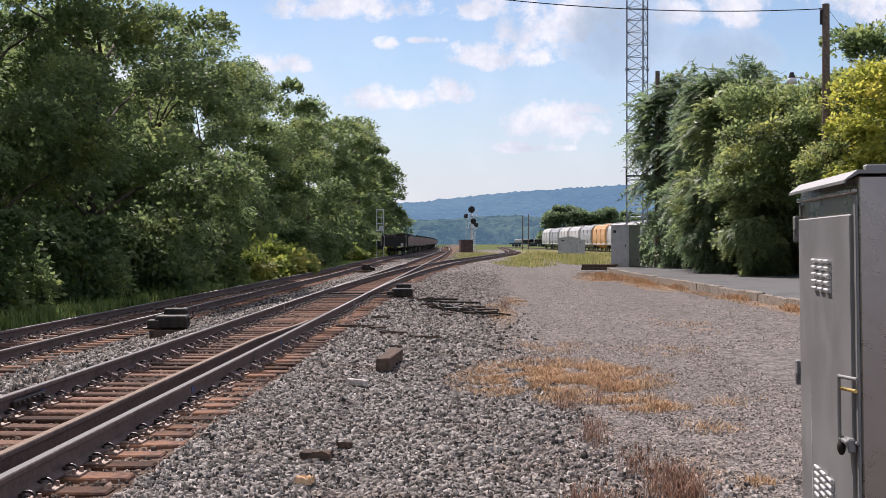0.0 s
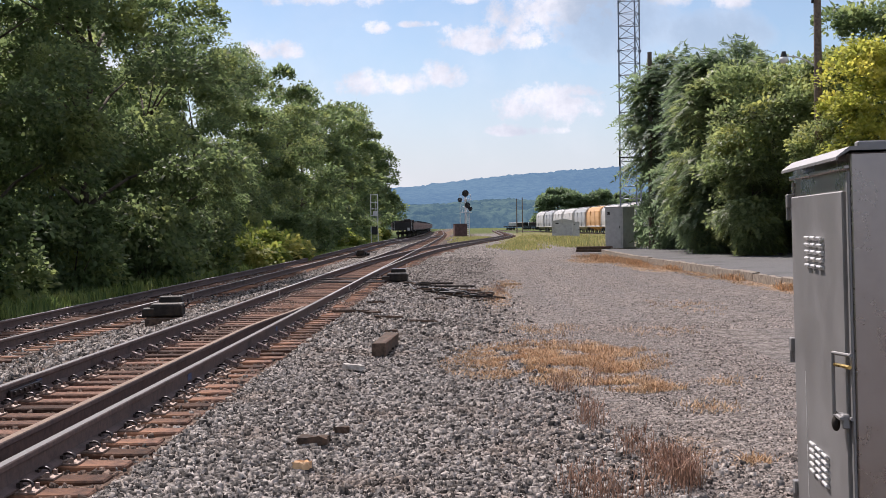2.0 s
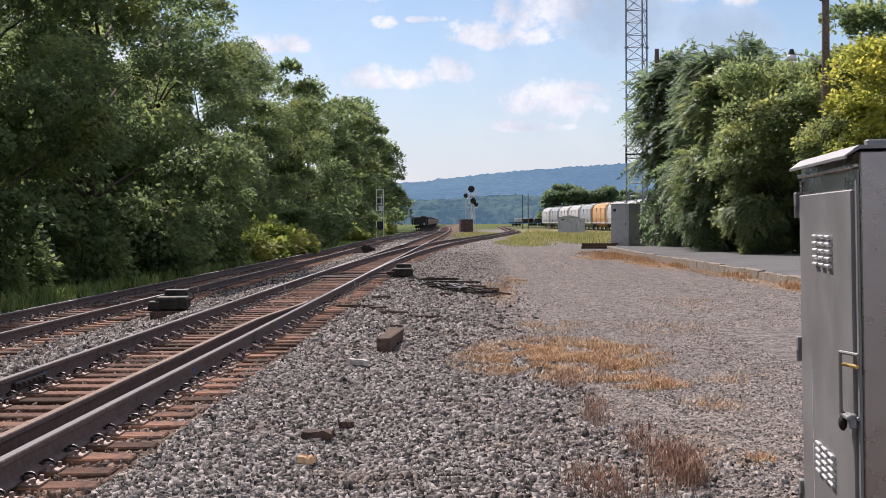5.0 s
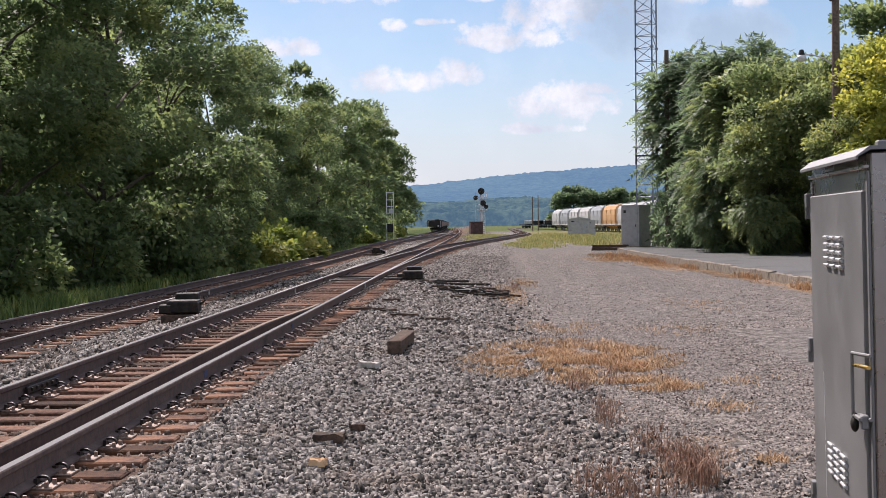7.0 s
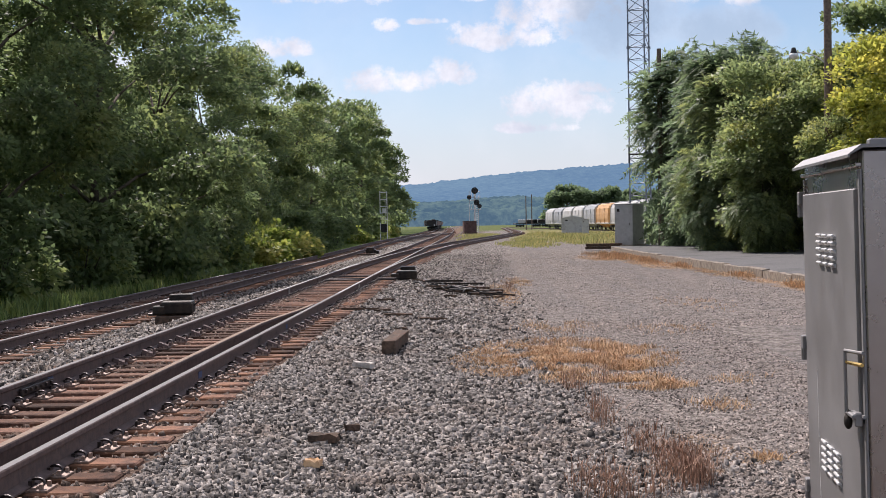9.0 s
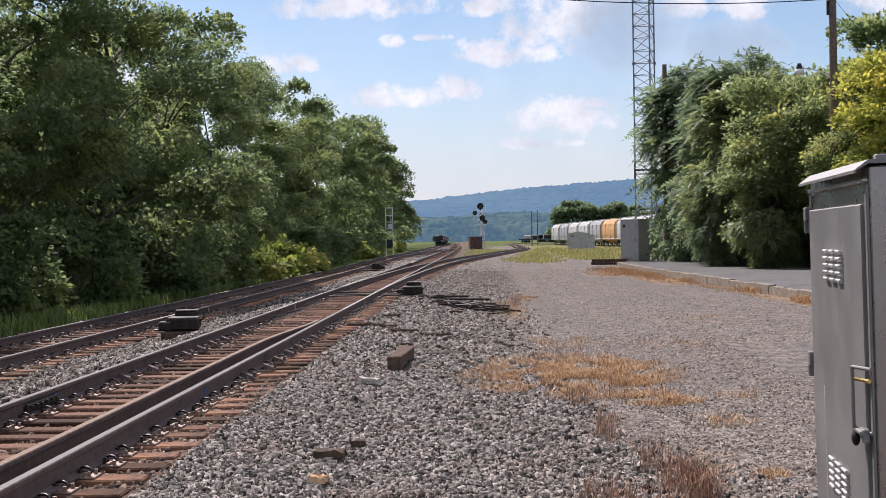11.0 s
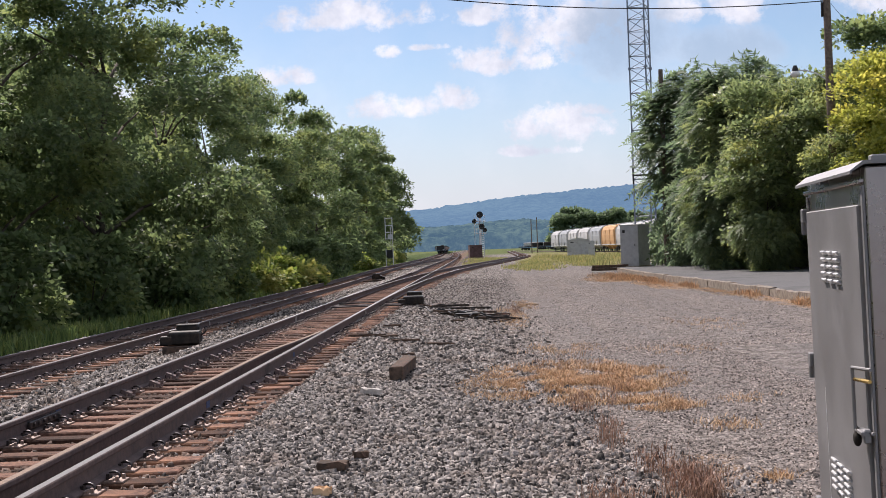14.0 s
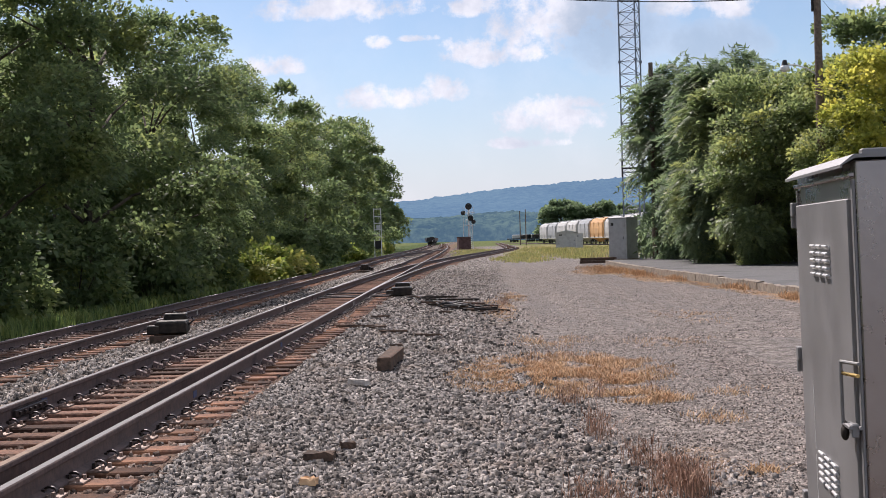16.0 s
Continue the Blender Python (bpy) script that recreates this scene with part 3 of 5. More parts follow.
# a worn rail left lying inside the near rail
spare = rail("spare_rail", None, lambda y: main_x(y) + 0.755 - 0.34 + 0.24 * smooth(y, 18.5, 23.5), lambda y: 0.295, -9, 23.5, "", M_OLD_RAIL)
tagged(spare, "long brown worn rail lying on the ties inside the track", "rail")
M_BLUE_MARK = surface("blue_crayon_mark", (0.07, 0.085, 0.16), (0.11, 0.13, 0.22), 30, 0.8, 0, 0.1)
for x, y in ((main_x(13) + 0.755, 13.2), (main_x(13) - 0.755, 12.9), (main_x(13) + 0.755, 19.4)):
    block("paint_mark", main_track, M_BLUE_MARK, (x + 0.013, y, 0.205), (0.006, 0.16, 0.07), 0.0, "faded blue paint mark on the rail web")
for x, y in ((main_x(30) - 0.755, 29.8), (main_x(30) + 0.755, 31.7), (second_x(30) + 0.755, 33.0)):
    block("insulated_joint", main_track, M_PALE_WOOD, (x + 0.03, y, 0.21 if x > -6 else 0.01), (0.03, 0.05, 0.13), 0.004, "pale insulated rail joint")
joint = thing("joint_bar", pose(main_x(9) - 0.755 + 0.045, 12.4, 0.20), "dark bolted splice bar on the rail web", "joint bar")
block("bar", joint, M_CLIP, (0, 0, 0), (0.03, 0.9, 0.07), 0.006)
for i in range(6):
    block("bolt", joint, M_CLIP, (0.022, -0.36 + 0.144 * i, 0), (0.03, 0.035, 0.035), 0.004)


# ---- loose stone ----
def scatter_stones(name, spots, sizes, material, label, seed):
    """Many broken stones in one mesh: each a three-sided shard with steep sides and a tilted flat top."""
    rng = np.random.default_rng(seed)
    n = len(spots)
    a = rng.random(n)[:, None] * 6.28 + np.array((0.0, 2.1, 4.2)) + rng.normal(0, 0.35, (n, 3))
    rad = sizes[:, None] * (0.85 + 0.6 * rng.random((n, 3)))
    base = np.stack([rad * np.cos(a), rad * np.sin(a), -0.5 * sizes[:, None] * np.ones((1, 3))], 2)
    inset = 0.55 + 0.40 * rng.random((n, 3))
    high = sizes[:, None] * (0.16 + 0.42 * rng.random(n))[:, None] + sizes[:, None] * rng.normal(0, 0.29, (n, 3))
    top = np.stack([rad * inset * np.cos(a), rad * inset * np.sin(a), high], 2)
    v = np.concatenate([base, top], 1)
    v[:, :, 0] *= (0.75 + 0.5 * rng.random(n))[:, None]
    v += spots[:, None]
    v[:, :, 2] += (0.5 * sizes * rng.random(n) ** 2)[:, None]
    f = np.array(((3, 4, 5), (0, 1, 4), (0, 4, 3), (1, 2, 5), (1, 5, 4), (2, 0, 3), (2, 3, 5)))[None] + 6 * np.arange(n)[:, None, None]
    tagged(new(name, quick_mesh(name, v.reshape(-1, 3), f.reshape(-1, 3), material)), label, "stones", "", "stuff")


def stone_spots(n, x0, x1, y0, y1, seed, keep, power=1.0):
    """Places on the ground, denser towards y0."""
    rng = np.random.default_rng(seed)
    out = []
    while len(out) < n:
        x, y = rng.uniform(x0, x1), y0 + (y1 - y0) * rng.random() ** power
        if keep(x, y, rng.random()):
            out.append((x, y, land(x, y) + 0.004))
    return np.array(out)


def on_bed(x, y, r):
    if y > 34 and -2.6 < x < siding_x(y) + 1.4:
        return r < 0.2
    if y < 60 and -5.05 < x < -2.35 and r > 0.04:
        return False
    x -= 0.7 * smooth(y, 12.0, 8.5)
    return r < 1.0 - smooth(x + 0.5 * noise.noise((y * 0.6, x, 2.0)) - 0.010 * y, -1.2, 1.5)


def between(x, y, r):
    return not (-9.3 < x < -6.7 and r > 0.3)


def scatter_chips(name, spots, sizes, material, label, seed):
    """Small angular chips lying half sunk: four facets each."""
    rng = np.random.default_rng(seed)
    n = len(spots)
    a = rng.random(n)[:, None] * 6.28 + np.array((0.0, 1.57, 3.14, 4.71)) + rng.normal(0, 0.25, (n, 4))
    rad = sizes[:, None] * (0.6 + 0.6 * rng.random((n, 4)))
    base = np.stack([rad * np.cos(a), rad * np.sin(a), -0.35 * sizes[:, None] + rng.normal(0, 0.12, (n, 4)) * sizes[:, None]], 2)
    peak = np.stack([rng.normal(0, 0.45, n), rng.normal(0, 0.45, n), 0.25 + 0.40 * rng.random(n)], 1) * sizes[:, None]
    v = np.concatenate([base, peak[:, None]], 1) + spots[:, None]
    f = np.array(((0, 1, 4), (1, 2, 4), (2, 3, 4), (3, 0, 4)))[None] + 5 * np.arange(n)[:, None, None]
    tagged(new(name, quick_mesh(name, v.reshape(-1, 3), f.reshape(-1, 3), material)), label, "stones", "", "stuff")


near_bed = stone_spots(33000, -2.75, 3.2, 7.0, 17.0, 3, on_bed, 1.15)
scatter_stones("ballast", near_bed, 0.012 + 0.021 * np.random.default_rng(1).random(len(near_bed)) ** 1.5, M_STONE, "loose grey and brown broken ballast stones", 4)
mid_bed = stone_spots(19000, -2.9, 1.6, 17.0, 70.0, 5, on_bed, 1.5)
scatter_stones("ballast", mid_bed, 0.017 + 0.024 * np.random.default_rng(2).random(len(mid_bed)), M_STONE, "loose grey and brown broken ballast stones", 6)
crib = stone_spots(7000, -5.1, -2.3, 7.0, 34.0, 15, lambda x, y, r: ((y - 5.0) / 0.485) % 1.0 > 0.28 and ((y - 5.0) / 0.485) % 1.0 < 0.72, 1.2)
scatter_stones("ballast", crib, 0.018 + 0.02 * np.random.default_rng(6).random(len(crib)), M_CRIB, "broken ballast stones between the ties", 16)
left_bed = stone_spots(13000, -9.9, -4.9, 11.5, 62.0, 7, between, 1.5)
scatter_stones("ballast", left_bed, 0.018 + 0.024 * np.random.default_rng(3).random(len(left_bed)), M_STONE, "loose pale ballast stones between the two lines", 8)
far_bed = np.concatenate([stone_spots(6500, -3.0, 9.0, 68.0, 112.0, 21, lambda x, y, r: siding_x(y) + 1.25 < x < siding_x(y) + 3.4 + 1.6 * r, 1.2),
                          stone_spots(5500, -9.0, -3.0, 60.0, 128.0, 23, lambda x, y, r: second_x(y) + 0.95 < x < main_x(y) - 0.95, 1.2)])
scatter_chips("ballast", far_bed, 0.04 + 0.035 * np.random.default_rng(7).random(len(far_bed)), M_STONE, "dark ballast stones along the turnout and the far lines", 22)
lot = stone_spots(60000, -1.2, 3.9, 7.4, 22.0, 9, lambda x, y, r: x < 0.6 + 0.33 * y and r < smooth(x, -1.2, 0.3), 1.35)
scatter_chips("gravel", lot, 0.007 + 0.017 * np.random.default_rng(4).random(len(lot)) ** 1.7, M_PEBBLE, "small angular chips over the rolled gravel lot", 10)
lot = stone_spots(26000, -0.2, 8.5, 20.0, 70.0, 17, lambda x, y, r: x < 0.30 * y - 0.6 and r < 0.45 + 0.55 * max(0.0, noise.noise((x * 0.8, y * 0.4, 9.0)) + 0.4), 1.5)
scatter_chips("gravel", lot, 0.012 + 0.022 * np.random.default_rng(5).random(len(lot)) ** 1.8, M_PEBBLE, "small angular chips over the rolled gravel lot", 18)


# ---- plants ----
def leaf_blades(centres, ways, ups, length, width):
    """Pointed leaves, one facet each, from a broad base to the tip."""
    side = np.cross(ways, ups)
    side /= np.linalg.norm(side, axis=1, keepdims=True) + 1e-9
    l, w = length[:, None], width[:, None]
    v = np.stack([centres + side * w * 0.5, centres + ways * l, centres - side * w * 0.5], 1)
    return v.reshape(-1, 3), np.arange(3 * len(centres)).reshape(-1, 3)


def oval_leaves(centres, ways, ups, length, width):
    """Oval leaves with a stalk end, a broad middle and a tip, slightly cupped."""
    side = np.cross(ways, ups)
    side /= np.linalg.norm(side, axis=1, keepdims=True) + 1e-9
    l, w = length[:, None], width[:, None]
    mid = centres + ways * l * 0.45 + ups * l * 0.06
    v = np.stack([centres, mid + side * w * 0.5, centres + ways * l, mid - side * w * 0.5], 1)
    return v.reshape(-1, 3), np.arange(4 * len(centres)).reshape(-1, 4)


def crown_mesh(name, material, seed, radius, low, high, clumps, per, leaf, wide=0.5, fronds=False, clump_r=0.9, plain=False):
    """A crown of leaf clumps set over an uneven body, with gaps between them."""
    rng = np.random.default_rng(seed)
    phase = rng.random(6) * 6.28
    cs = []
    while len(cs) < clumps:
        a, h = rng.random() * 6.28, rng.random()
        body = math.sin(math.pi * (0.10 + 0.82 * h)) ** 0.62                   # how wide the crown is at this height
        body *= 1.0 + 0.16 * math.sin(2 * a + phase[0] + 3 * h) + 0.13 * math.sin(3 * a + phase[1] - 7 * h) + 0.10 * math.sin(9 * h + phase[2] + a)
        r = radius * body * (0.45 + 0.58 * rng.random() ** 0.45)
        cs.append((r * math.cos(a), r * math.sin(a), low + (high - low) * (h + 0.04 * math.sin(4 * a + phase[3]))))
    cs = np.array(cs)
    size = clump_r * (0.6 + 0.7 * rng.random(clumps))
    n = clumps * per
    who = np.repeat(np.arange(clumps), per)
    d = rng.normal(size=(n, 3))
    d /= np.linalg.norm(d, axis=1, keepdims=True)
    d[:, 2] = np.where(d[:, 2] < -0.25, -d[:, 2] * 0.7, d[:, 2])
    p = cs[who] + d * (size[who] * (0.62 + 0.42 * rng.random(n)))[:, None] * np.array((1.0, 1.0, 0.84))
    out = p.copy()
    out[:, 2] -= (low + high) / 2
    out /= np.linalg.norm(out, axis=1, keepdims=True) + 1e-9
    ways = d * 0.6 + out * 0.5 + rng.normal(size=(n, 3)) * 0.55
    ways[:, 2] -= 0.35
    ways /= np.linalg.norm(ways, axis=1, keepdims=True)
    ups = np.array((0, 0, 1.0)) + 0.7 * out + rng.normal(size=(n, 3)) * 0.45
    if fronds:
        # long leaves with paired leaflets that arch over and hang
        k, base, along, ups2 = 13, [], [], []
        side = np.cross(ways, ups)
        side /= np.linalg.norm(side, axis=1, keepdims=True) + 1e-9
        span = leaf * (0.7 + 0.6 * rng.random(n))
        for i in range(k):
            s = (i // 2 + 1) / (k // 2 + 1)
            q = p + ways * (span * s)[:, None]
            q[:, 2] += span * (0.34 * s - 0.80 * s * s)
            e = side * (1 if i % 2 else -1) * (0.0 if i == k - 1 else 1.0) + ways * (0.45 if i < k - 1 else 1.0)
            e[:, 2] -= 0.35
            base.append(q), along.append(e / np.linalg.norm(e, axis=1, keepdims=True)), ups2.append(ups)
        p, ways, ups = np.concatenate(base), np.concatenate(along), np.concatenate(ups2)
        n *= k
        length = np.tile(span, k) * 0.30 * (0.8 + 0.4 * rng.random(n))
        v, f = leaf_blades(p, ways, ups, length, length * 0.46)
    else:
        length = leaf * (0.6 + 0.8 * rng.random(n))
        v, f = (leaf_blades if plain else oval_leaves)(p, ways, ups, length, length * wide)
    return quick_mesh(name, v, f, material)


def trunk_part(parent, seed, height, r, spread, bottom=0.0):
    """A tapered trunk with limbs."""
    rng = random.Random(seed)
    bm = bmesh.new()
    knee = [Vector((rng.uniform(-0.15, 0.15) * i, rng.uniform(-0.15, 0.15) * i, bottom + (height - bottom) * i / 4)) for i in range(5)]
    for i in range(4):
        rod(bm, knee[i], knee[i + 1], r * (1 - 0.22 * i), r * (0.78 - 0.22 * i + 0.02), 8)
    for i in range(9):
        k = knee[1 + i % 3]
        a = rng.uniform(0, 6.28)
        tip = k + Vector((math.cos(a) * spread, math.sin(a) * spread, rng.uniform(0.25, 0.6) * spread + 0.8))
        mid = (k + tip) / 2 + Vector((0, 0, 0.25))
        rod(bm, k, mid, r * 0.38, r * 0.24, 6)
        rod(bm, mid, tip, r * 0.24, r * 0.06, 6)
    return part("trunk", bm, M_BARK, parent, "", True)


def tree_kind(seed, material, radius, low, high, clumps, per, leaf, label, group, wide=0.5, fronds=False, clump_r=0.9, trunk=0.22, plain=False):
    tree = thing("tree", Matrix(), label, "tree", group)
    trunk_part(tree, seed, high * 0.8, trunk, radius * 0.7)
    ob = new("crown", crown_mesh("crown", material, seed, radius, low, high, clumps, per, leaf, wide, fronds, clump_r, plain))
    ob.parent = tree
    return tree


def stand(kinds, rows, base):
    """Set trees out: the first of each kind is moved, later ones are copies."""
    used = set()
    for x, y, k, turn, size in rows:
        m = pose(x, y, base, 0, 0, turn)
        t = kinds[k]
        if k in used:
            t = copy_thing(t, m)
        else:
            t.matrix_basis = m
            used.add(k)
        t.scale = (size, size, size)


WOOD = "tall dense broad-leaved tree at the edge of a wood"
wood = [tree_kind(11, M_LEAF, 4.6, 0.2, 14.0, 64, 800, 0.190, WOOD, "trees along the wood", 0.72, False, 1.5),
        tree_kind(12, M_LEAF, 4.3, 0.1, 13.0, 60, 800, 0.185, WOOD, "trees along the wood", 0.72, False, 1.5),
        tree_kind(13, M_LEAF, 5.0, 0.3, 15.5, 68, 800, 0.195, WOOD, "trees along the wood", 0.72, False, 1.55)]
stand(wood, [(-15.6, 24, 0, 0, 0.78), (-15.9, 31, 2, 80, 0.74), (-15.4, 39, 1, 150, 0.90), (-14.2, 47, 0, 200, 1.04), (-14.0, 56, 2, 20, 0.74),
             (-14.7, 65, 1, 300, 0.80), (-16.8, 78, 0, 110, 0.92), (-15.2, 89, 2, 250, 0.89)], -0.25)
far_wood = [tree_kind(21, M_LEAF, 5.2, 0.1, 15.5, 44, 400, 0.36, WOOD, "trees along the wood", 0.8, False, 1.9, 0.22, True),
            tree_kind(22, M_LEAF, 5.4, 0.1, 17.0, 46, 400, 0.37, WOOD, "trees along the wood", 0.8, False, 1.9, 0.22, True)]
stand(far_wood, [(-14.9, 102, 0, 0, 0.90), (-15.2, 117, 1, 140, 0.87), (-15.3, 134, 0, 220, 0.97), (-15.5, 154, 1, 60, 0.96), (-15.8, 178, 0, 310, 1.12),
                 (-16.8, 206, 1, 200, 1.05), (-18.5, 240, 0, 90, 1.1), (-22.5, 280, 1, 30, 1.0),
                 (-21.0, 23, 0, 45, 0.60), (-20.5, 33, 1, 75, 0.58), (-20.5, 44, 0, 135, 0.58), (-20.5, 55, 1, 5, 0.58), (-26.5, 27, 1, 15, 1.05), (-27.5, 42, 0, 100, 1.05), (-26.5, 58, 1, 170, 1.05), (-27.0, 76, 0, 260, 1.05), (-27.5, 96, 1, 330, 1.05),
                 (-22.5, 68, 0, 15, 0.7), (-22.5, 82, 1, 65, 0.75), (-17.5, 11, 0, 33, 0.9), (-18.0, -3, 1, 12, 0.9), (-17.0, -18, 0, 120, 0.95)], -0.3)
right = [tree_kind(31, M_AILANTHUS, 2.35, 0.5, 10.9, 60, 84, 0.90, "dark green tree of heaven with long hanging leaves", "trees behind the platform", 0.4, True, 1.15),
         tree_kind(32, M_AILANTHUS_PALE, 2.3, 0.6, 10.2, 56, 84, 0.86, "green tree of heaven with drooping leaves", "trees behind the platform", 0.4, True, 1.15),
         tree_kind(33, M_LIME, 2.4, 1.0, 8.2, 46, 620, 0.185, "yellow-green leafy tree in sunlight", "trees behind the platform", 0.7, False, 1.2),
         tree_kind(35, M_SPRING, 2.3, 1.6, 9.0, 46, 560, 0.19, "light green leafy tree in sunlight", "trees behind the platform", 0.6, False, 1.15),
         tree_kind(34, M_LEAF, 3.6, 0.6, 12.2, 44, 500, 0.26, "green broad-leaved tree behind the pole", "trees behind the platform", 0.7, False, 1.5)]
stand(right, [(13.2, 74, 0, 0, 0.97), (14.0, 66, 0, 140, 0.92), (17.3, 50.0, 2, 120, 1.0), (14.1, 57.0, 3, 200, 1.0), (12.7, 62.0, 1, 310, 0.80), (11.9, 60.5, 0, 130, 0.40),
              (19.6, 60, 4, 0, 0.94), (15.2, 61.5, 1, 200, 0.86), (21.5, 54, 4, 140, 0.85), (15.9, 51.5, 3, 70, 0.70), (17.6, 57, 4, 250, 0.72), (12.9, 55.5, 1, 60, 0.42)], 0.1)


def shrub(seed, material, radius, high, label, group, leaf=0.2, n=26, per=60):
    t = thing("shrub", Matrix(), label, "shrub", group)
    bm = bmesh.new()
    for i in range(5):
        a = i * 1.256
        rod(bm, (0, 0, -0.1), (math.cos(a) * radius * 0.5, math.sin(a) * radius * 0.5, high * 0.6), 0.03, 0.01, 5)
    part("stem", bm, M_BARK, t)
    ob = new("crown", crown_mesh("crown", material, seed, radius, 0.0, high, n, per, leaf, 0.7, False, radius * 0.4))
    ob.parent = t
    return t


bushes = [shrub(41, M_LEAF, 1.5, 2.4, "low green bush at the foot of the wood", "bushes along the wood", 0.2, 40, 90),
          shrub(42, M_GRASS, 1.1, 1.1, "sunlit yellow-green weeds beside the line", "bushes along the wood", 0.19, 30, 90)]
stand(bushes, [(-13.6, 28, 0, 0, 1.1), (-13.4, 34, 0, 50, 1.1), (-13.0, 41, 0, 90, 1.1), (-12.6, 49, 0, 140, 1.2), (-11.8, 57, 0, 10, 1.0),
               (-10.7, 63, 1, 0, 1.2), (-11.0, 67, 1, 60, 1.6), (-10.5, 71, 1, 80, 1.3), (-11.4, 74, 1, 20, 1.5), (-11.6, 82, 0, 20, 1.1), (-11.8, 95, 0, 200, 1.2),
               (-12.0, 108, 0, 250, 1.2), (-11.8, 122, 1, 100, 1.3), (-12.0, 140, 0, 300, 1.3), (-12.4, 160, 1, 20, 1.6), (-12.6, 175, 1, 70, 1.6)], -0.3)
under = [shrub(43, M_AILANTHUS, 1.4, 2.2, "dark shrub under the trees behind the platform", "shrubs behind the platform", 0.2, 36, 90)]
stand(under, [(13.4, 75, 0, 0, 1.0), (14.4, 70, 0, 70, 1.1), (15.2, 66, 0, 140, 1.0), (16.2, 62, 0, 200, 1.1), (17.2, 58, 0, 20, 1.0), (18.2, 55, 0, 90, 1.1),
              (19.6, 51, 0, 250, 1.2), (16.0, 70, 0, 10, 1.5), (18.5, 62, 0, 310, 1.5), (12.3, 79, 0, 33, 1.2)], 0.12)


def blades(name, spots, heights, material, label, category, seed, lean=0.35, width=0.012, tips=1):
    """Thin upright blades or stems in one mesh."""
    rng = np.random.default_rng(seed)
    n = len(spots)
    a = rng.random(n) * 6.28
    lean = lean * rng.random(n) * heights
    side = np.stack([np.cos(a + 1.57), np.sin(a + 1.57), np.zeros(n)], 1) * (width * (0.6 + 0.8 * rng.random(n)))[:, None]
    tip = spots + np.stack([np.cos(a) * lean, np.sin(a) * lean, heights], 1)
    mid = spots + np.stack([np.cos(a) * lean * 0.35, np.sin(a) * lean * 0.35, heights * 0.6], 1)
    v = np.stack([spots - side, spots + side, mid + side * 0.8, tip + side * 0.1, tip - side * 0.1, mid - side * 0.8], 1).reshape(-1, 3)
    k = 6 * np.arange(n)[:, None]
    f = np.concatenate([k + np.array((0, 1, 2, 5)), k + np.array((5, 2, 3, 4))])
    tagged(new(name, quick_mesh(name, v, f, material)), label, category, "", "stuff")


def patch_spots(seed, n, patches):
    """Places in loose oval patches: x, y, half width, half depth, share."""
    rng = np.random.default_rng(seed)
    out = []
    total = sum(p[4] for p in patches)
    for x, y, rx, ry, share in patches:
        k, made = int(n * share / total), 0
        while made < k:
            px, py = rng.normal(0, 0.45, 2)
            if px * px + py * py < 1.0 and noise.noise(((x + px * rx) * 2.4, (y + py * ry) * 1.6, 5.0)) > -0.25 + 0.3 * rng.random():
                gx, gy = x + px * rx, y + py * ry
                out.append((gx, gy, land(gx, gy) - 0.005))
                made += 1
    return np.array(out)


DRY = [(1.15, 16.2, 1.5, 2.9, 30), (0.55, 16.0, 0.7, 1.6, 4), (1.9, 15.0, 0.45, 0.7, 2), (0.75, 31, 0.5, 5.0, 3), (1.3, 21, 0.8, 1.5, 1.2),
       (8.25, 29, 0.45, 5.0, 6), (7.9, 40, 0.6, 7.0, 6), (7.3, 51, 1.0, 8.0, 8), (6.6, 60, 1.6, 6.0, 9), (2.15, 9.2, 0.15, 0.25, 0.3), (1.85, 13.5, 0.42, 0.7, 3), (2.3, 11.8, 0.4, 0.5, 0.5), (2.15, 13.2, 0.3, 0.3, 0.4),
       (1.3, 37, 0.5, 3.0, 2), (3.2, 20, 0.9, 1.2, 0.5), (4.6, 26, 0.8, 3.0, 0.7), (2.9, 13.6, 0.4, 0.5, 0.3)]
s = patch_spots(51, 38000, DRY)
blades("dry_grass", s, 0.018 + 0.055 * np.random.default_rng(52).random(len(s)), M_DRY, "thin patches of dead straw-coloured grass on gravel", "dry grass", 53, 1.8, 0.0045)
KERB = [(8.3, 25, 0.3, 1.8, 2.6), (8.2, 31.5, 0.3, 1.2, 1.8), (8.05, 37.5, 0.3, 1.6, 1.6), (7.8, 47, 0.3, 2.4, 2), (7.6, 55, 0.45, 4.0, 7), (7.2, 60, 1.1, 4.0, 9), (7.0, 66, 1.3, 4.0, 6)]
s = patch_spots(57, 6500, KERB)
blades("dry_grass", s, 0.06 + 0.16 * np.random.default_rng(58).random(len(s)) ** 1.5, M_DRY, "taller dead orange-brown grass along the kerb", "dry grass", 59, 0.9, 0.008)
WEEDS = [(1.42, 8.55, 0.23, 0.6, 12), (0.98, 8.1, 0.42, 0.55, 5), (1.30, 9.5, 0.2, 0.3, 2), (1.12, 11.2, 0.12, 1.0, 2.5), (1.05, 13.3, 0.16, 0.4, 1.6), (1.45, 13.6, 0.2, 0.3, 1.2), (0.85, 33, 0.3, 1.0, 2),
         (0.95, 17.5, 0.2, 0.6, 0.6), (2.05, 14.0, 0.1, 0.3, 0.3), (7.7, 54, 0.5, 6.0, 5), (7.3, 62, 0.8, 3.0, 6), (1.5, 18.2, 0.3, 0.4, 0.4)]
s = patch_spots(54, 900, WEEDS)
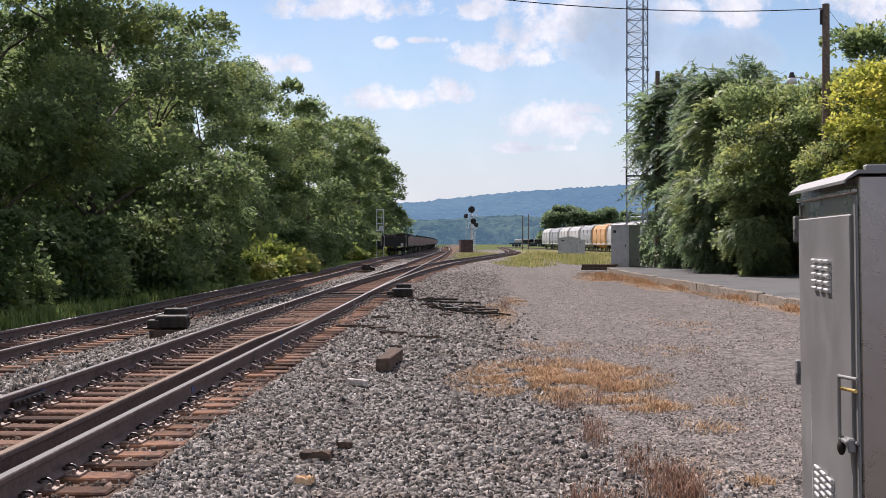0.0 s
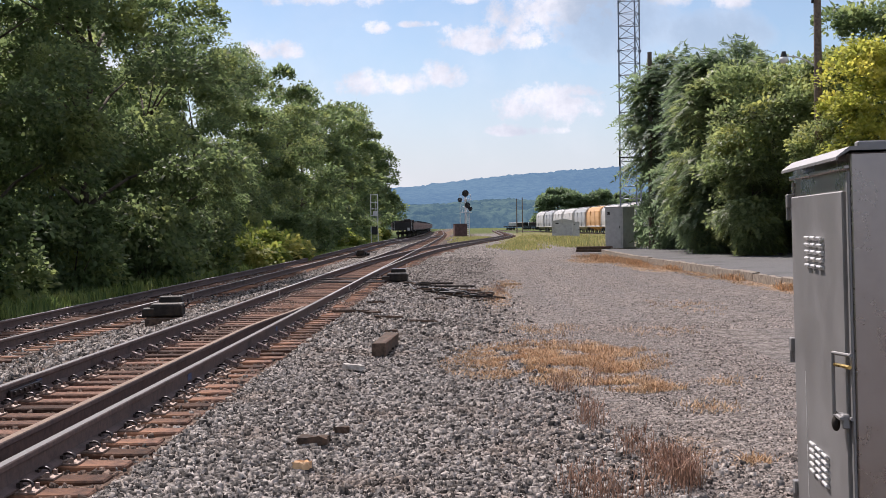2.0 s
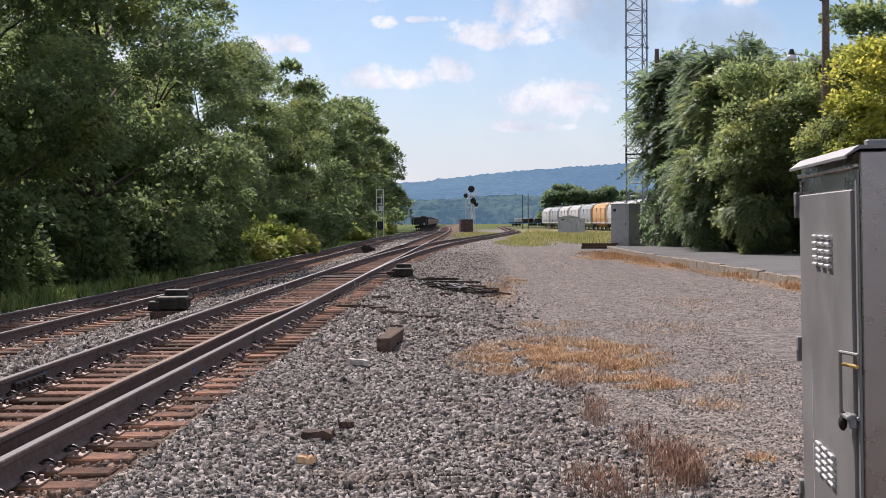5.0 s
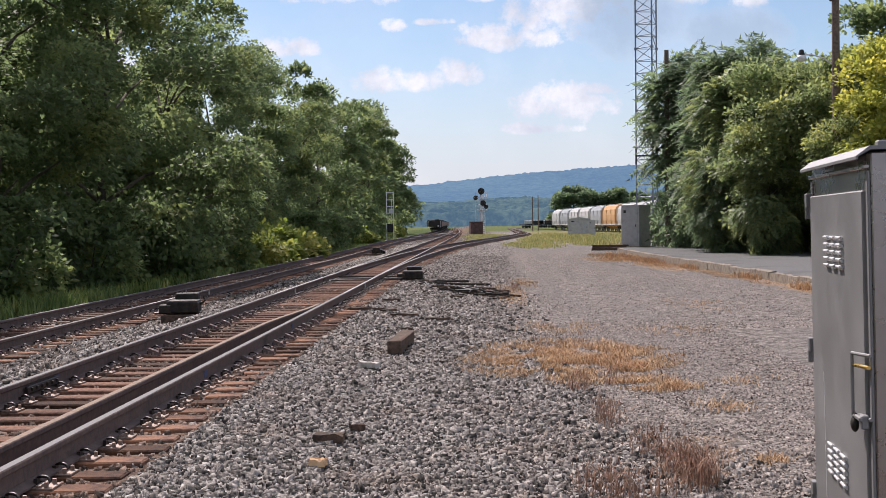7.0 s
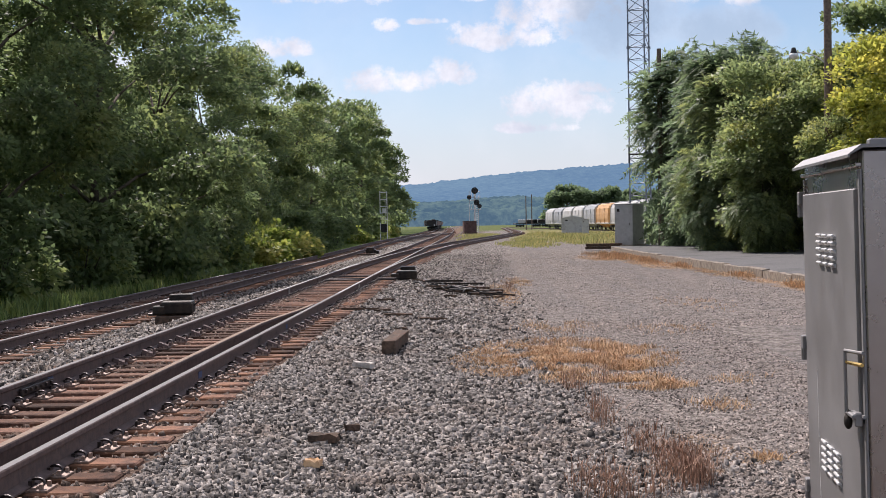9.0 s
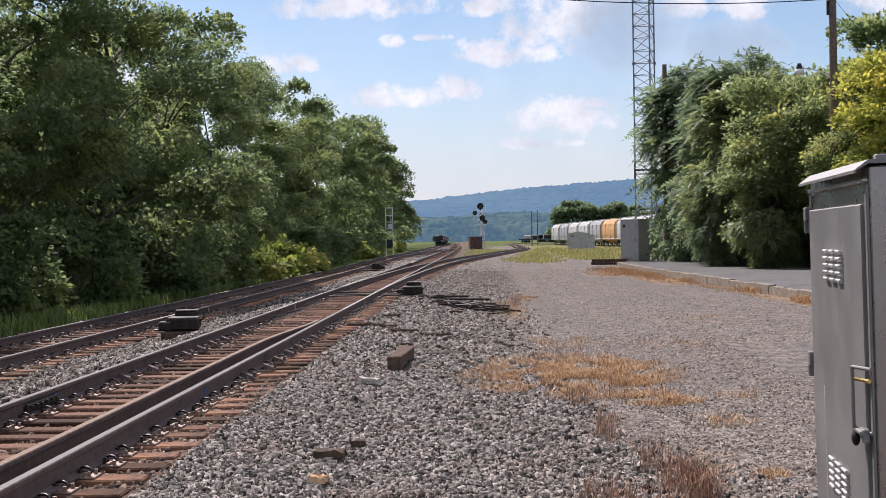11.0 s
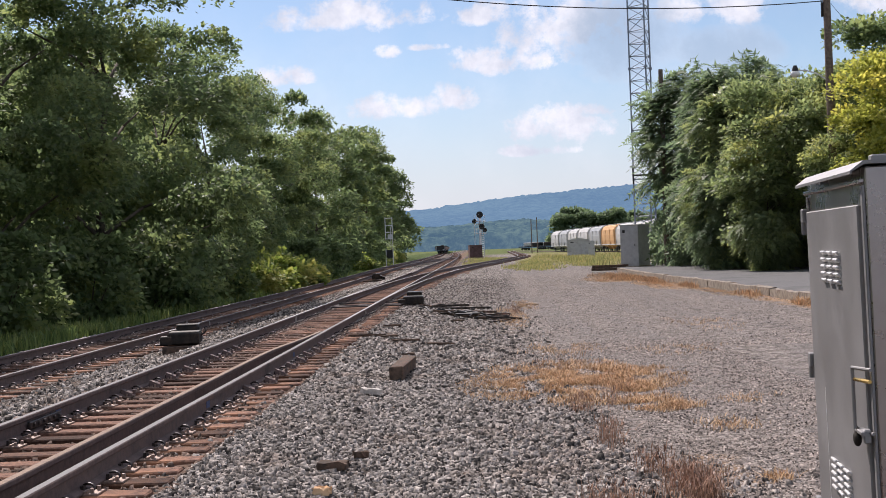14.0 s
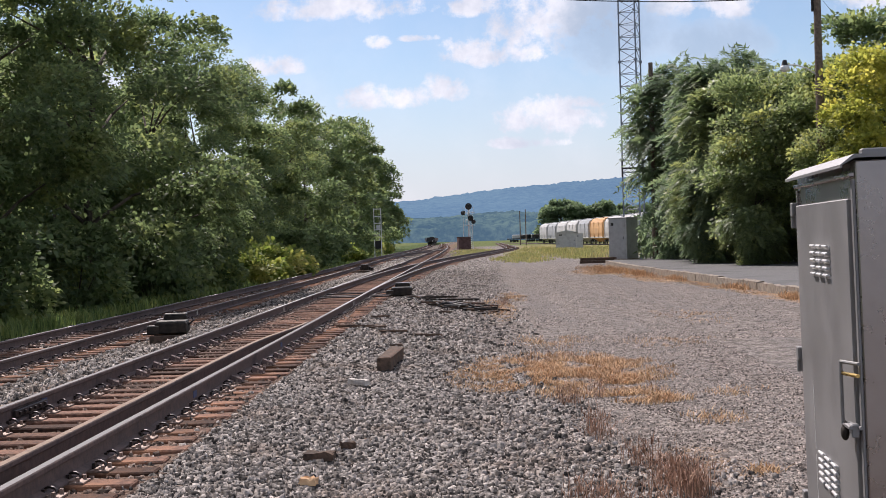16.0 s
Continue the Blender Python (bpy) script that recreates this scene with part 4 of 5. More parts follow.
blades("dead_weeds", s, 0.06 + 0.26 * np.random.default_rng(55).random(len(s)) ** 1.9, M_DEAD, "clumps of dead brown weed stems in gravel", "weeds", 56, 0.6, 0.003)
tw = np.repeat(s, 4, axis=0) + np.random.default_rng(57).normal(0, 0.045, (4 * len(s), 3)) * np.array((1, 1, 0))
tw[:, 2] += 0.01 + 0.17 * np.random.default_rng(58).random(len(tw))
blades("weed_twigs", tw, 0.02 + 0.05 * np.random.default_rng(59).random(len(tw)), M_DEAD, "fine dead twigs and seed heads on weeds", "weeds", 60, 1.5, 0.0032)
GREEN = [(-11.3, 45, 0.8, 22, 5), (-12.0, 30, 1.5, 12, 8), (-10.7, 67, 0.9, 9, 10), (-11.2, 110, 1.2, 30, 6), (-12, 160, 1.5, 35, 4), (-10.9, 34, 0.7, 3, 2)]
s = patch_spots(61, 12000, GREEN)
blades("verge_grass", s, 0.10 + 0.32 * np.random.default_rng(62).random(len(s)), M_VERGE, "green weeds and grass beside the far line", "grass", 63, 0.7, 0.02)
YARD = [(1.5, 170, 4.0, 45, 6), (4.4, 101, 2.6, 16, 4), (0.5, 128, 2.2, 22, 3), (11.0, 130, 3.0, 22, 10), (9.5, 105, 2.2, 16, 3), (6.0, 125, 2.5, 22, 3), (15, 150, 4, 30, 6), (8.5, 170, 4, 35, 4)]
s = patch_spots(64, 16000, YARD)
s = np.array([p for p in s if abs(p[0] - siding_x(p[1])) > 1.9])
blades("yard_grass", s, (0.06 + 0.20 * np.random.default_rng(65).random(len(s))) * np.where(s[:, 0] > 9.3, 2.4, 1.0), M_STRAW, "yellow-green rough grass in the yard", "grass", 66, 0.7, 0.03)

# ---- distance ----
def build_distance():
    xs = [-1400 + 7 * i for i in range(520)]
    verts, faces = [], []
    for x in xs:
        crest = 1.77 + 4000 / 2200 * (70 + 34 * smooth(x, -300, 500) + 16 * noise.noise((x * 0.0016, 0, 4)) - 34 * smooth(x, 700, 2000))
        tip = crest + 4 * noise.noise((x * 0.017, 3, 1)) + 4.5 * noise.noise((x * 0.09, 7, 1)) + 4 * max(0.0, noise.noise((x * 0.21, 9, 1)))
        for j in range(9):
            k = j / 8
            verts.append((x, 4000 - 1300 * (1 - k), -5 + (tip + 5) * k ** 1.4 + 10 * noise.noise((x * 0.004, k * 3, 0)) * (1 - k) * k))
    for i in range(len(xs) - 1):
        for j in range(8):
            faces.append((i * 9 + j, (i + 1) * 9 + j, (i + 1) * 9 + j + 1, i * 9 + j + 1))
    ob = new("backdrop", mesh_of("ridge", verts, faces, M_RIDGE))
    tagged(ob, "long wooded ridge on the horizon, blue with painted haze", "hills", "", "structure")
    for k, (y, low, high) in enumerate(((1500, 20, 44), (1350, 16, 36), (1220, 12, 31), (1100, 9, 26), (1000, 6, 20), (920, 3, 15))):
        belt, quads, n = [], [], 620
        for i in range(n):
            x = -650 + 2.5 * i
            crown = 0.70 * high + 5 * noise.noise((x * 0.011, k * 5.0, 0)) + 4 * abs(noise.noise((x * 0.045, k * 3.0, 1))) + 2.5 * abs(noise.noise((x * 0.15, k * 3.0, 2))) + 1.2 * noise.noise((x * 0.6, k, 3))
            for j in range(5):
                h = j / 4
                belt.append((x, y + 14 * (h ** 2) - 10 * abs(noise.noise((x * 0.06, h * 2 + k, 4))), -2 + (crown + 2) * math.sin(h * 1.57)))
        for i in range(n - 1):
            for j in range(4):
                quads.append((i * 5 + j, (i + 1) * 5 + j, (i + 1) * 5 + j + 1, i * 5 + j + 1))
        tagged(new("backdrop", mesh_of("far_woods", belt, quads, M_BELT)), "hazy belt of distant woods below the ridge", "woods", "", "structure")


build_distance()
grove = [tree_kind(81, M_FAR_LEAF, 8.0, 0.5, 13.0, 60, 320, 0.85, "large round dark tree behind the freight cars", "trees behind the yard", 0.9, False, 2.6, 0.4, True)]
stand(grove, [(32.0, 420, 0, 0, 0.98), (45.0, 420, 0, 240, 0.92), (55, 425, 0, 30, 0.85), (63, 430, 0, 200, 0.85)], -0.5)


# ---- trackside cabinet close to the camera ----
def build_cabinet():
    """Origin: near lower corner of the door face; x runs along the face away from the camera, y out of the door."""
    near, far = Vector((1.278, 3.99)), Vector((1.379, 5.06))
    d = far - near
    yaw = math.degrees(math.atan2(d.y, d.x))
    w, deep, z0, z1 = d.length, 0.62, 0.26, 1.985
    cab = thing("signal_cabinet", pose(near.x, near.y, 0.0, -0.92, 0, yaw), "tall grey aluminium trackside cabinet with a padlocked louvred door", "cabinet")
    bm = bmesh.new()
    box(bm, w / 2, -deep / 2, (z0 + z1) / 2, w, deep, z1 - z0, None, 0.005)
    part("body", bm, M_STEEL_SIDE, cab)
    block("plinth", cab, M_CONCRETE, (w / 2, -deep / 2, 0.12), (w + 0.12, deep + 0.12, 0.30), 0.015, "rough concrete footing")
    # a folded roof sheet: flat top, then a visor that slopes out over the door and turns down at its lip
    fold = [(-deep - 0.004, z1), (-deep - 0.004, z1 + 0.012), (0.002, z1 + 0.020), (0.046, z1 - 0.012), (0.046, z1 - 0.022), (0.040, z1 - 0.022), (0.040, z1 - 0.014), (0.0, z1 + 0.008)]
    bm = bmesh.new()
    ends = [[bm.verts.new((x, y, z)) for y, z in fold] for x in (-0.004, w + 0.012)]
    k = len(fold)
    for a in range(k):
        bm.faces.new((ends[0][a], ends[0][(a + 1) % k], ends[1][(a + 1) % k], ends[1][a]))
    bm.faces.new(ends[0]), bm.faces.new(list(reversed(ends[1])))
    bmesh.ops.recalc_face_normals(bm, faces=bm.faces)
    part("roof", bm, M_STEEL, cab, "folded sheet roof with a sloping visor")
    block("lifting_lug", cab, M_STEEL, (0.10, -0.12, z1 + 0.030), (0.05, 0.16, 0.022), 0.004)
    block("drip_rail", cab, M_STEEL_SIDE, (w / 2, 0.010, z1 - 0.045), (w - 0.02, 0.020, 0.014), 0.003)
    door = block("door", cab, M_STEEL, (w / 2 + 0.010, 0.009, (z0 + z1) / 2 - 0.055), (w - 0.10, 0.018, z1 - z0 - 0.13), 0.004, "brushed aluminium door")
    block("jamb", cab, M_STEEL, (0.018, 0.006, (z0 + z1) / 2 - 0.03), (0.030, 0.010, z1 - z0 - 0.06), 0.003)
    block("hinge_stile", cab, M_STEEL_SIDE, (w - 0.012, 0.005, (z0 + z1) / 2 - 0.03), (0.020, 0.008, z1 - z0 - 0.06), 0.002)
    bm = bmesh.new()
    for a, b, c in ((0.80, 1.06, 0.0024), (0.795, 0.78, 0.0030), (0.79, 0.52, 0.0018)):
        box(bm, a, 0.0186, b, c * 2, 0.001, 0.26, Matrix.Rotation(radians(1.5), 4, "Y"))
    part("run_mark", bm, M_STEEL_LIT, door, "pale vertical run mark")
    for zc in (1.655, 0.885):                                   # two fields of pressed louvres
        for i in range(3):
            for j in range(5):
                bm = bmesh.new()
                box(bm, 0, 0, 0, 0.080, 0.018, 0.010, Matrix.Rotation(radians(26), 4, "X"), 0.003)
                box(bm, 0, -0.006, -0.006, 0.080, 0.010, 0.006)
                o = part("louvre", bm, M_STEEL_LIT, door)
                o.location = (0.535 + (i - 1) * 0.118, 0.024, zc + (2 - j) * 0.0255)
    for z in (1.845, 1.265, 0.685):
        hinge = block("hinge", cab, M_STEEL, (w - 0.010, 0.020, z + 0.005), (0.05, 0.022, 0.055), 0.003)
        bm = bmesh.new()
        rod(bm, (w + 0.020, 0.018, z - 0.070), (w + 0.020, 0.018, z - 0.005), 0.011, None, 10)
        part("knuckle", bm, M_STEEL, hinge)
    bm = bmesh.new()
    for a, b in (((0.0, 0.014, 1.335), (0.105, 0.050, 1.335)), ((0.105, 0.050, 1.335), (0.105, 0.050, 1.13)), ((0.105, 0.050, 1.13), (0.0, 0.014, 1.13))):
        rod(bm, a, b, 0.0060, None, 8)
    handle = part("handle", bm, M_STEEL, cab, "bent bar handle")
    bm = bmesh.new()
    rod(bm, (0.0, 0.018, 1.297), (0.105, 0.046, 1.297), 0.0065, None, 10)
    part("latch_pin", bm, M_BRASS, handle, "brass latch pin")
    bm = bmesh.new()
    box(bm, 0.06, 0.035, 1.13, 0.10, 0.03, 0.014, None, 0.003)
    box(bm, 0.03, 0.03, 1.12, 0.04, 0.025, 0.045, None, 0.004)
    hasp = part("hasp", bm, M_STEEL, cab)
    bm = bmesh.new()
    bmesh.ops.create_uvsphere(bm, u_segments=14, v_segments=8, radius=0.025, matrix=Matrix.Translation((0.105, 0.045, 1.102)) @ Matrix.Diagonal((1, 0.55, 1.05, 1)))
    rod(bm, (0.090, 0.045, 1.09), (0.090, 0.045, 1.14), 0.006, None, 6)
    rod(bm, (0.120, 0.045, 1.09), (0.120, 0.045, 1.14), 0.006, None, 6)
    part("padlock", bm, M_MACHINE, hasp, "dark round padlock", True)


build_cabinet()


# ---- switch machines, stubs, debris ----
def switch_machine(x, y, z, turn, label, reach=2.0):
    t = thing("switch_machine", pose(x, y, z, 0, 0, turn), label, "switch machine", "switch machines")
    for s in (-0.32, 0.32):
        block("mounting_tie", t, M_TIMBER, (0.85 - reach / 2, s, -0.05), (reach, 0.22, 0.16), 0.012)
    block("gear_case", t, M_MACHINE, (0.0, 0, 0.17), (0.62, 0.62, 0.22), 0.02)
    block("lid", t, M_MACHINE_LID, (0.0, 0, 0.292), (0.58, 0.56, 0.026), 0.008, "worn pale lid")
    block("motor_case", t, M_MACHINE, (0.02, 0.42, 0.24), (0.46, 0.34, 0.32), 0.03)
    block("motor_lid", t, M_MACHINE_LID, (0.02, 0.42, 0.412), (0.44, 0.32, 0.026), 0.008)
    block("junction_box", t, M_MACHINE, (-0.34, -0.18, 0.13), (0.24, 0.30, 0.15), 0.015)
    block("junction_lid", t, M_MACHINE_LID, (-0.34, -0.18, 0.215), (0.22, 0.28, 0.02), 0.005)
    bm = bmesh.new()
    rod(bm, (0.7 - reach, -0.25, 0.06), (-0.3, -0.25, 0.06), 0.025)
    part("throw_rod", bm, M_CLIP, t)
    bm = bmesh.new()
    rod(bm, (0.7 - reach, 0.2, 0.06), (-0.3, 0.2, 0.06), 0.02)
    part("lock_rod", bm, M_CLIP, t)
    bm = bmesh.new()
    rod(bm, (0.30, 0.1, 0.2), (0.42, 0.1, 0.30), 0.02)
    rod(bm, (0.42, 0.1, 0.30), (0.42, -0.15, 0.34), 0.016)
    part("crank", bm, M_CLIP, t)
    return t


first = switch_machine(-2.02, 38.0, 0.06, 0, "black low switch machine with pale worn lids beside the turnout")
second = switch_machine(-5.95, 24.9, 0.0, 6, "black low switch machine with pale worn lids between the two lines", 1.25)
third = copy_thing(first, pose(-6.2, 76.0, -0.02, 0, 0, 180))
for k, y in enumerate((36.4, 37.2, 38.9)):                    # rods across the turnout
    bm = bmesh.new()
    rod(bm, (-4.6, y, 0.17), (-2.3, y, 0.17), 0.022)
    tagged(part("switch_rod", bm, M_CLIP), "dark steel rod across the track under the rails", "rod", "switch rods")


def timber(name, x, y, z, size, turn, material, label, category, roll=0.0, group=""):
    bm = bmesh.new()
    box(bm, 0, 0, 0, *size, None, min(size) * 0.08)
    rng = random.Random(label + str(x))
    worn = 0.05 if max(size) > 1.0 else 0.22
    if max(size) < 1.0:
        bmesh.ops.subdivide_edges(bm, edges=[e for e in bm.edges if e.calc_length() > max(size) * 0.5], cuts=3)
    for v in bm.verts:
        v.co += Vector([rng.uniform(-1, 1) * min(size) * worn for _ in range(3)])
    ob = part(name, bm, material)
    ob.matrix_basis = pose(x, y, z, roll, 0, turn)
    return tagged(ob, label, category, group)


timber("tie_stub", -1.10, 17.45, land(-1.05, 17.3) + 0.09, (0.19, 1.75, 0.19), -2.5, M_TIMBER, "short sawn-off stub of a wooden tie lying on ballast", "tie")
timber("stick", -1.33, 14.9, land(-1.33, 14.9) + 0.065, (0.30, 0.08, 0.06), -40, M_PALE_WOOD, "pale broken piece of wood on ballast", "wood piece")
timber("plank", -1.22, 9.95, land(-1.22, 9.95) + 0.05, (0.25, 0.09, 0.06), -14, M_TIMBER, "dark weathered scrap of plank on ballast", "plank")
timber("plank", -1.06, 10.6, land(-1.06, 10.6) + 0.045, (0.12, 0.07, 0.05), 20, M_TIMBER, "dark weathered scrap of plank on ballast", "plank")
timber("litter", -1.17, 8.85, land(-1.17, 8.85) + 0.05, (0.12, 0.08, 0.05), -10, M_DRY, "crumpled tan scrap on ballast", "litter")
rng = random.Random(91)
HEAP = "dark pile of scrap bars, timber and cable beside the turnout"
heap = thing("scrap_pile", Matrix(), HEAP, "scrap")
for i in range(60):
    k = rng.random()
    x, y = -1.5 + 2.05 * k + rng.uniform(-0.12, 0.12), 36.2 - 6.8 * k + rng.uniform(-0.8, 0.8)
    size = (rng.uniform(0.2, 1.0), rng.uniform(0.02, 0.07), rng.uniform(0.02, 0.06))
    block("scrap_piece", heap, (M_TIMBER, M_CLIP, M_MACHINE, M_DARK)[i % 4], (0, 0, 0), size, 0.004).matrix_basis = pose(
        x, y, land(x, y) + 0.02 + rng.random() * 0.11 * (1 - abs(k - 0.5)), rng.uniform(-14, 14), rng.uniform(-8, 8), -50 + rng.uniform(-75, 75))
for x, y, w, turn in ((-1.15, 37.2, 1.7, -8), (-0.62, 35.6, 1.9, -28), (-0.25, 33.6, 1.6, -42), (0.15, 31.6, 1.3, -36), (0.32, 30.2, 0.8, -15)):
    block("scrap_bar", heap, M_MACHINE if x < -0.3 else M_TIMBER, (0, 0, 0), (w, 0.08, 0.06), 0.008).matrix_basis = pose(x, y, land(x, y) + 0.05, 0, rng.uniform(-2, 2), turn + rng.uniform(-22, 22))
bm = bmesh.new()
knots = [Vector((-1.7 + 0.19 * i, 34.8 - 0.42 * i + 0.5 * math.sin(i * 1.9), 0.12 + 0.05 * math.sin(i * 2.3))) for i in range(12)]
for p, q in zip(knots, knots[1:]):
    rod(bm, p, q, 0.022, None, 6)
part("cable", bm, M_DARK, heap, "black tangled cable")
for x, y, w, turn in ((-2.24, 24.6, 0.75, -8), (-1.80, 24.4, 0.34, 5), (-1.43, 23.6, 0.55, -14), (-0.73, 22.7, 0.52, -22), (-1.95, 27.5, 0.4, 12), (-0.55, 30.0, 0.35, -35), (-1.2, 20.5, 0.22, 40)):
    timber("wood_scrap", x, y, land(x, y) + 0.035, (w, 0.06, 0.04), turn, M_TIMBER, "thin dark scrap of wood on ballast", "wood piece", 0, "wood scraps")


# ---- platform with its kerb ----
def build_platform():
    slab = thing("platform", Matrix(), "low grey asphalt platform with a crumbling concrete kerb", "platform", "", "structure")
    line = [Vector((9.0, 14.0)), Vector((8.5, 34.0)), Vector((8.0, 56.0)), Vector((8.1, 74.0))]
    back = [Vector((26.0, 14.0)), Vector((20.5, 40.0)), Vector((14.6, 62.0)), Vector((12.4, 77.0))]
    bm = bmesh.new()
    left = [bm.verts.new((p.x + 0.13, p.y, 0.27)) for p in line]
    right_side = [bm.verts.new((p.x, p.y, 0.27)) for p in back]
    low_l = [bm.verts.new((p.x + 0.13, p.y, -0.1)) for p in line]
    for i in range(3):
        bm.faces.new((left[i], right_side[i], right_side[i + 1], left[i + 1]))
        bm.faces.new((low_l[i], left[i], left[i + 1], low_l[i + 1]))
    part("asphalt", bm, M_ASPHALT, slab)
    rng = random.Random(5)
    y = 15.0
    while y < 71:
        n = rng.uniform(1.9, 3.6)
        p = line[0].lerp(line[1], (y - 14) / 20) if y < 34 else line[1].lerp(line[2], (y - 34) / 22) if y < 56 else line[2].lerp(line[3], (y - 56) / 18)
        q = line[0].lerp(line[1], (y + n - 14) / 20) if y + n < 34 else line[1].lerp(line[2], (y + n - 34) / 22) if y + n < 56 else line[2].lerp(line[3], (y + n - 56) / 18)
        turn = math.degrees(math.atan2(q.y - p.y, q.x - p.x)) - 90
        bm = bmesh.new()
        box(bm, 0, 0, 0, 0.22, n - 0.03, 0.46)
        bmesh.ops.subdivide_edges(bm, edges=[e for e in bm.edges if abs(e.verts[0].co.y - e.verts[1].co.y) > 1], cuts=9)
        for v in bm.verts:
            v.co += Vector((rng.uniform(-0.022, 0.012), 0, rng.uniform(-0.03, 0.008) if v.co.z > 0 else 0))
        o = part("kerb_stone", bm, M_CONCRETE, slab)
        o.matrix_basis = pose((p.x + q.x) / 2, (p.y + q.y) / 2, 0.075 + rng.uniform(-0.02, 0.02), 0, rng.uniform(-2, 2), turn + rng.uniform(-0.8, 0.8))
        y += n


build_platform()


# ---- huts and cabinets in the yard ----
def hut(name, x, y, z, size, turn, material, label, gable=0.0):
    w, d, h = size
    t = thing(name, pose(x, y, z, 0, 0, turn), label, "equipment cabinet" if name != "relay_hut" else "hut")
    block("body", t, material, (0, 0, h / 2), (w, d, h), 0.02)
    if gable:
        bm = bmesh.new()
        v = [bm.verts.new(c) for c in ((-w / 2 - 0.08, -d / 2 - 0.08, h), (w / 2 + 0.08, -d / 2 - 0.08, h), (0, -d / 2 - 0.08, h + gable),
                                       (-w / 2 - 0.08, d / 2 + 0.08, h), (w / 2 + 0.08, d / 2 + 0.08, h), (0, d / 2 + 0.08, h + gable))]
        for f in ((0, 1, 2), (5, 4, 3), (0, 2, 5, 3), (2, 1, 4, 5), (1, 0, 3, 4)):
            bm.faces.new([v[i] for i in f])
        part("roof", bm, material, t)
    else:
        block("roof", t, material, (0, 0, h + 0.03), (w + 0.08, d + 0.08, 0.06), 0.01)
    door = block("door", t, material, (0, -d / 2 - 0.012, h * 0.5), (w * 0.82, 0.024, h * 0.88), 0.005)
    block("handle", door, M_DARK, (w * 0.33, -d / 2 - 0.04, h * 0.52), (0.03, 0.04, 0.16))
    block("vent", door, M_DARK, (-w * 0.28, -d / 2 - 0.03, h * 0.86), (w * 0.14, 0.012, h * 0.07))
    block("base", t, M_CONCRETE, (0, 0, -0.15), (w + 0.15, d + 0.15, 0.36), 0.02)
    return t


hut("equipment_cabinet", 9.55, 75.8, 0.30, (1.25, 1.35, 2.45), -38, M_GREY_HUT, "tall pale grey steel equipment cabinet at the platform's end")
hut("relay_hut", 12.1, 150, 0.25, (2.7, 2.4, 1.95), -4, M_GREY_HUT, "grey gabled steel relay hut in tall grass", 0.28)
hut("equipment_cabinet", 13.0, 143, 0.25, (0.75, 0.7, 1.75), -4, M_GREY_HUT, "small grey steel cabinet beside the hut")
hut("relay_hut", -0.40, 200, 0.10, (2.0, 2.0, 2.0), 8, M_BROWN_HUT, "weathered brown relay hut at the foot of the signal")
for k in range(4):
    timber("stacked_tie", 7.95 + 0.02 * k, 75.6 + 0.26 * (k % 2), 0.16 + 0.18 * (k // 2), (2.2, 0.24, 0.17), -8, M_TIMBER, "black creosoted tie stacked at the platform's end", "tie", 0, "stacked ties")


# ---- signals, tower, poles, wire ----
def signal_head(parent, x, y, z, r, name="signal_head"):
    bm = bmesh.new()
    rod(bm, (x, y, z), (x, y + 0.06, z), r, None, 20)
    head = part(name, bm, M_DARK, parent, "black round target")
    for dx, dz in ((0, 0.22), (-0.2, -0.12), (0.2, -0.12)):
        bm = bmesh.new()
        rod(bm, (x + dx * r * 1.7, y - 0.02, z + dz * r * 1.7), (x + dx * r * 1.7, y - 0.002, z + dz * r * 1.7), 0.11, None, 12)
        part("lens", bm, M_LENS, head)
        bm = bmesh.new()
        rod(bm, (x + dx * r * 1.7, y - 0.30, z + dz * r * 1.7 + 0.10), (x + dx * r * 1.7, y, z + dz * r * 1.7 + 0.10), 0.07, 0.12, 10)
        part("hood", bm, M_DARK, head)


def build_signal():
    t = thing("colour_light_signal", pose(0.45, 201.5, 0.1), "two-headed colour light railway signal on a silver mast", "signal")
    bm = bmesh.new()
    rod(bm, (0, 0, 0), (0, 0, 7.4), 0.15, 0.12, 10)
    part("mast", bm, M_GALV, t)
    signal_head(t, 0.05, -0.2, 6.95, 0.54)
    signal_head(t, 0.34, -0.2, 5.05, 0.46)
    signal_head(t, -0.85, -0.2, 5.9, 0.38, "side_head")
    signal_head(t, 0.80, -0.1, 4.45, 0.36, "side_head")
    bm = bmesh.new()
    rod(bm, (-0.85, 0, 0.2), (-0.85, 0, 6.9), 0.045, None, 8)
    rod(bm, (-0.85, 0, 5.4), (0, 0, 5.4), 0.04, None, 8)
    part("side_mast", bm, M_GALV, t)
    bm = bmesh.new()
    for x in (0.22, 0.62):
        rod(bm, (x, 0.5, 0.0), (x, 0.2, 6.2), 0.05, None, 6)
    for i in range(18):
        rod(bm, (0.22, 0.48 - 0.016 * i, 0.3 + 0.33 * i), (0.62, 0.48 - 0.016 * i, 0.3 + 0.33 * i), 0.035, None, 6)
    part("ladder", bm, M_GALV, t)
    for z in (3.9, 5.9):
        deck = block("service_deck", t, M_GALV, (0.2, 0.1, z), (1.7, 0.7, 0.10))
        for x in (-0.5, 0.2, 0.9):
            bm = bmesh.new()
            rod(bm, (x, 0.4, z), (x, 0.4, z + 0.9), 0.04, None, 6)
            part("railing_post", bm, M_GALV, deck)
        bm = bmesh.new()
        rod(bm, (-0.5, 0.4, z + 0.9), (0.9, 0.4, z + 0.9), 0.04, None, 6)
        part("handrail", bm, M_GALV, deck)


build_signal()


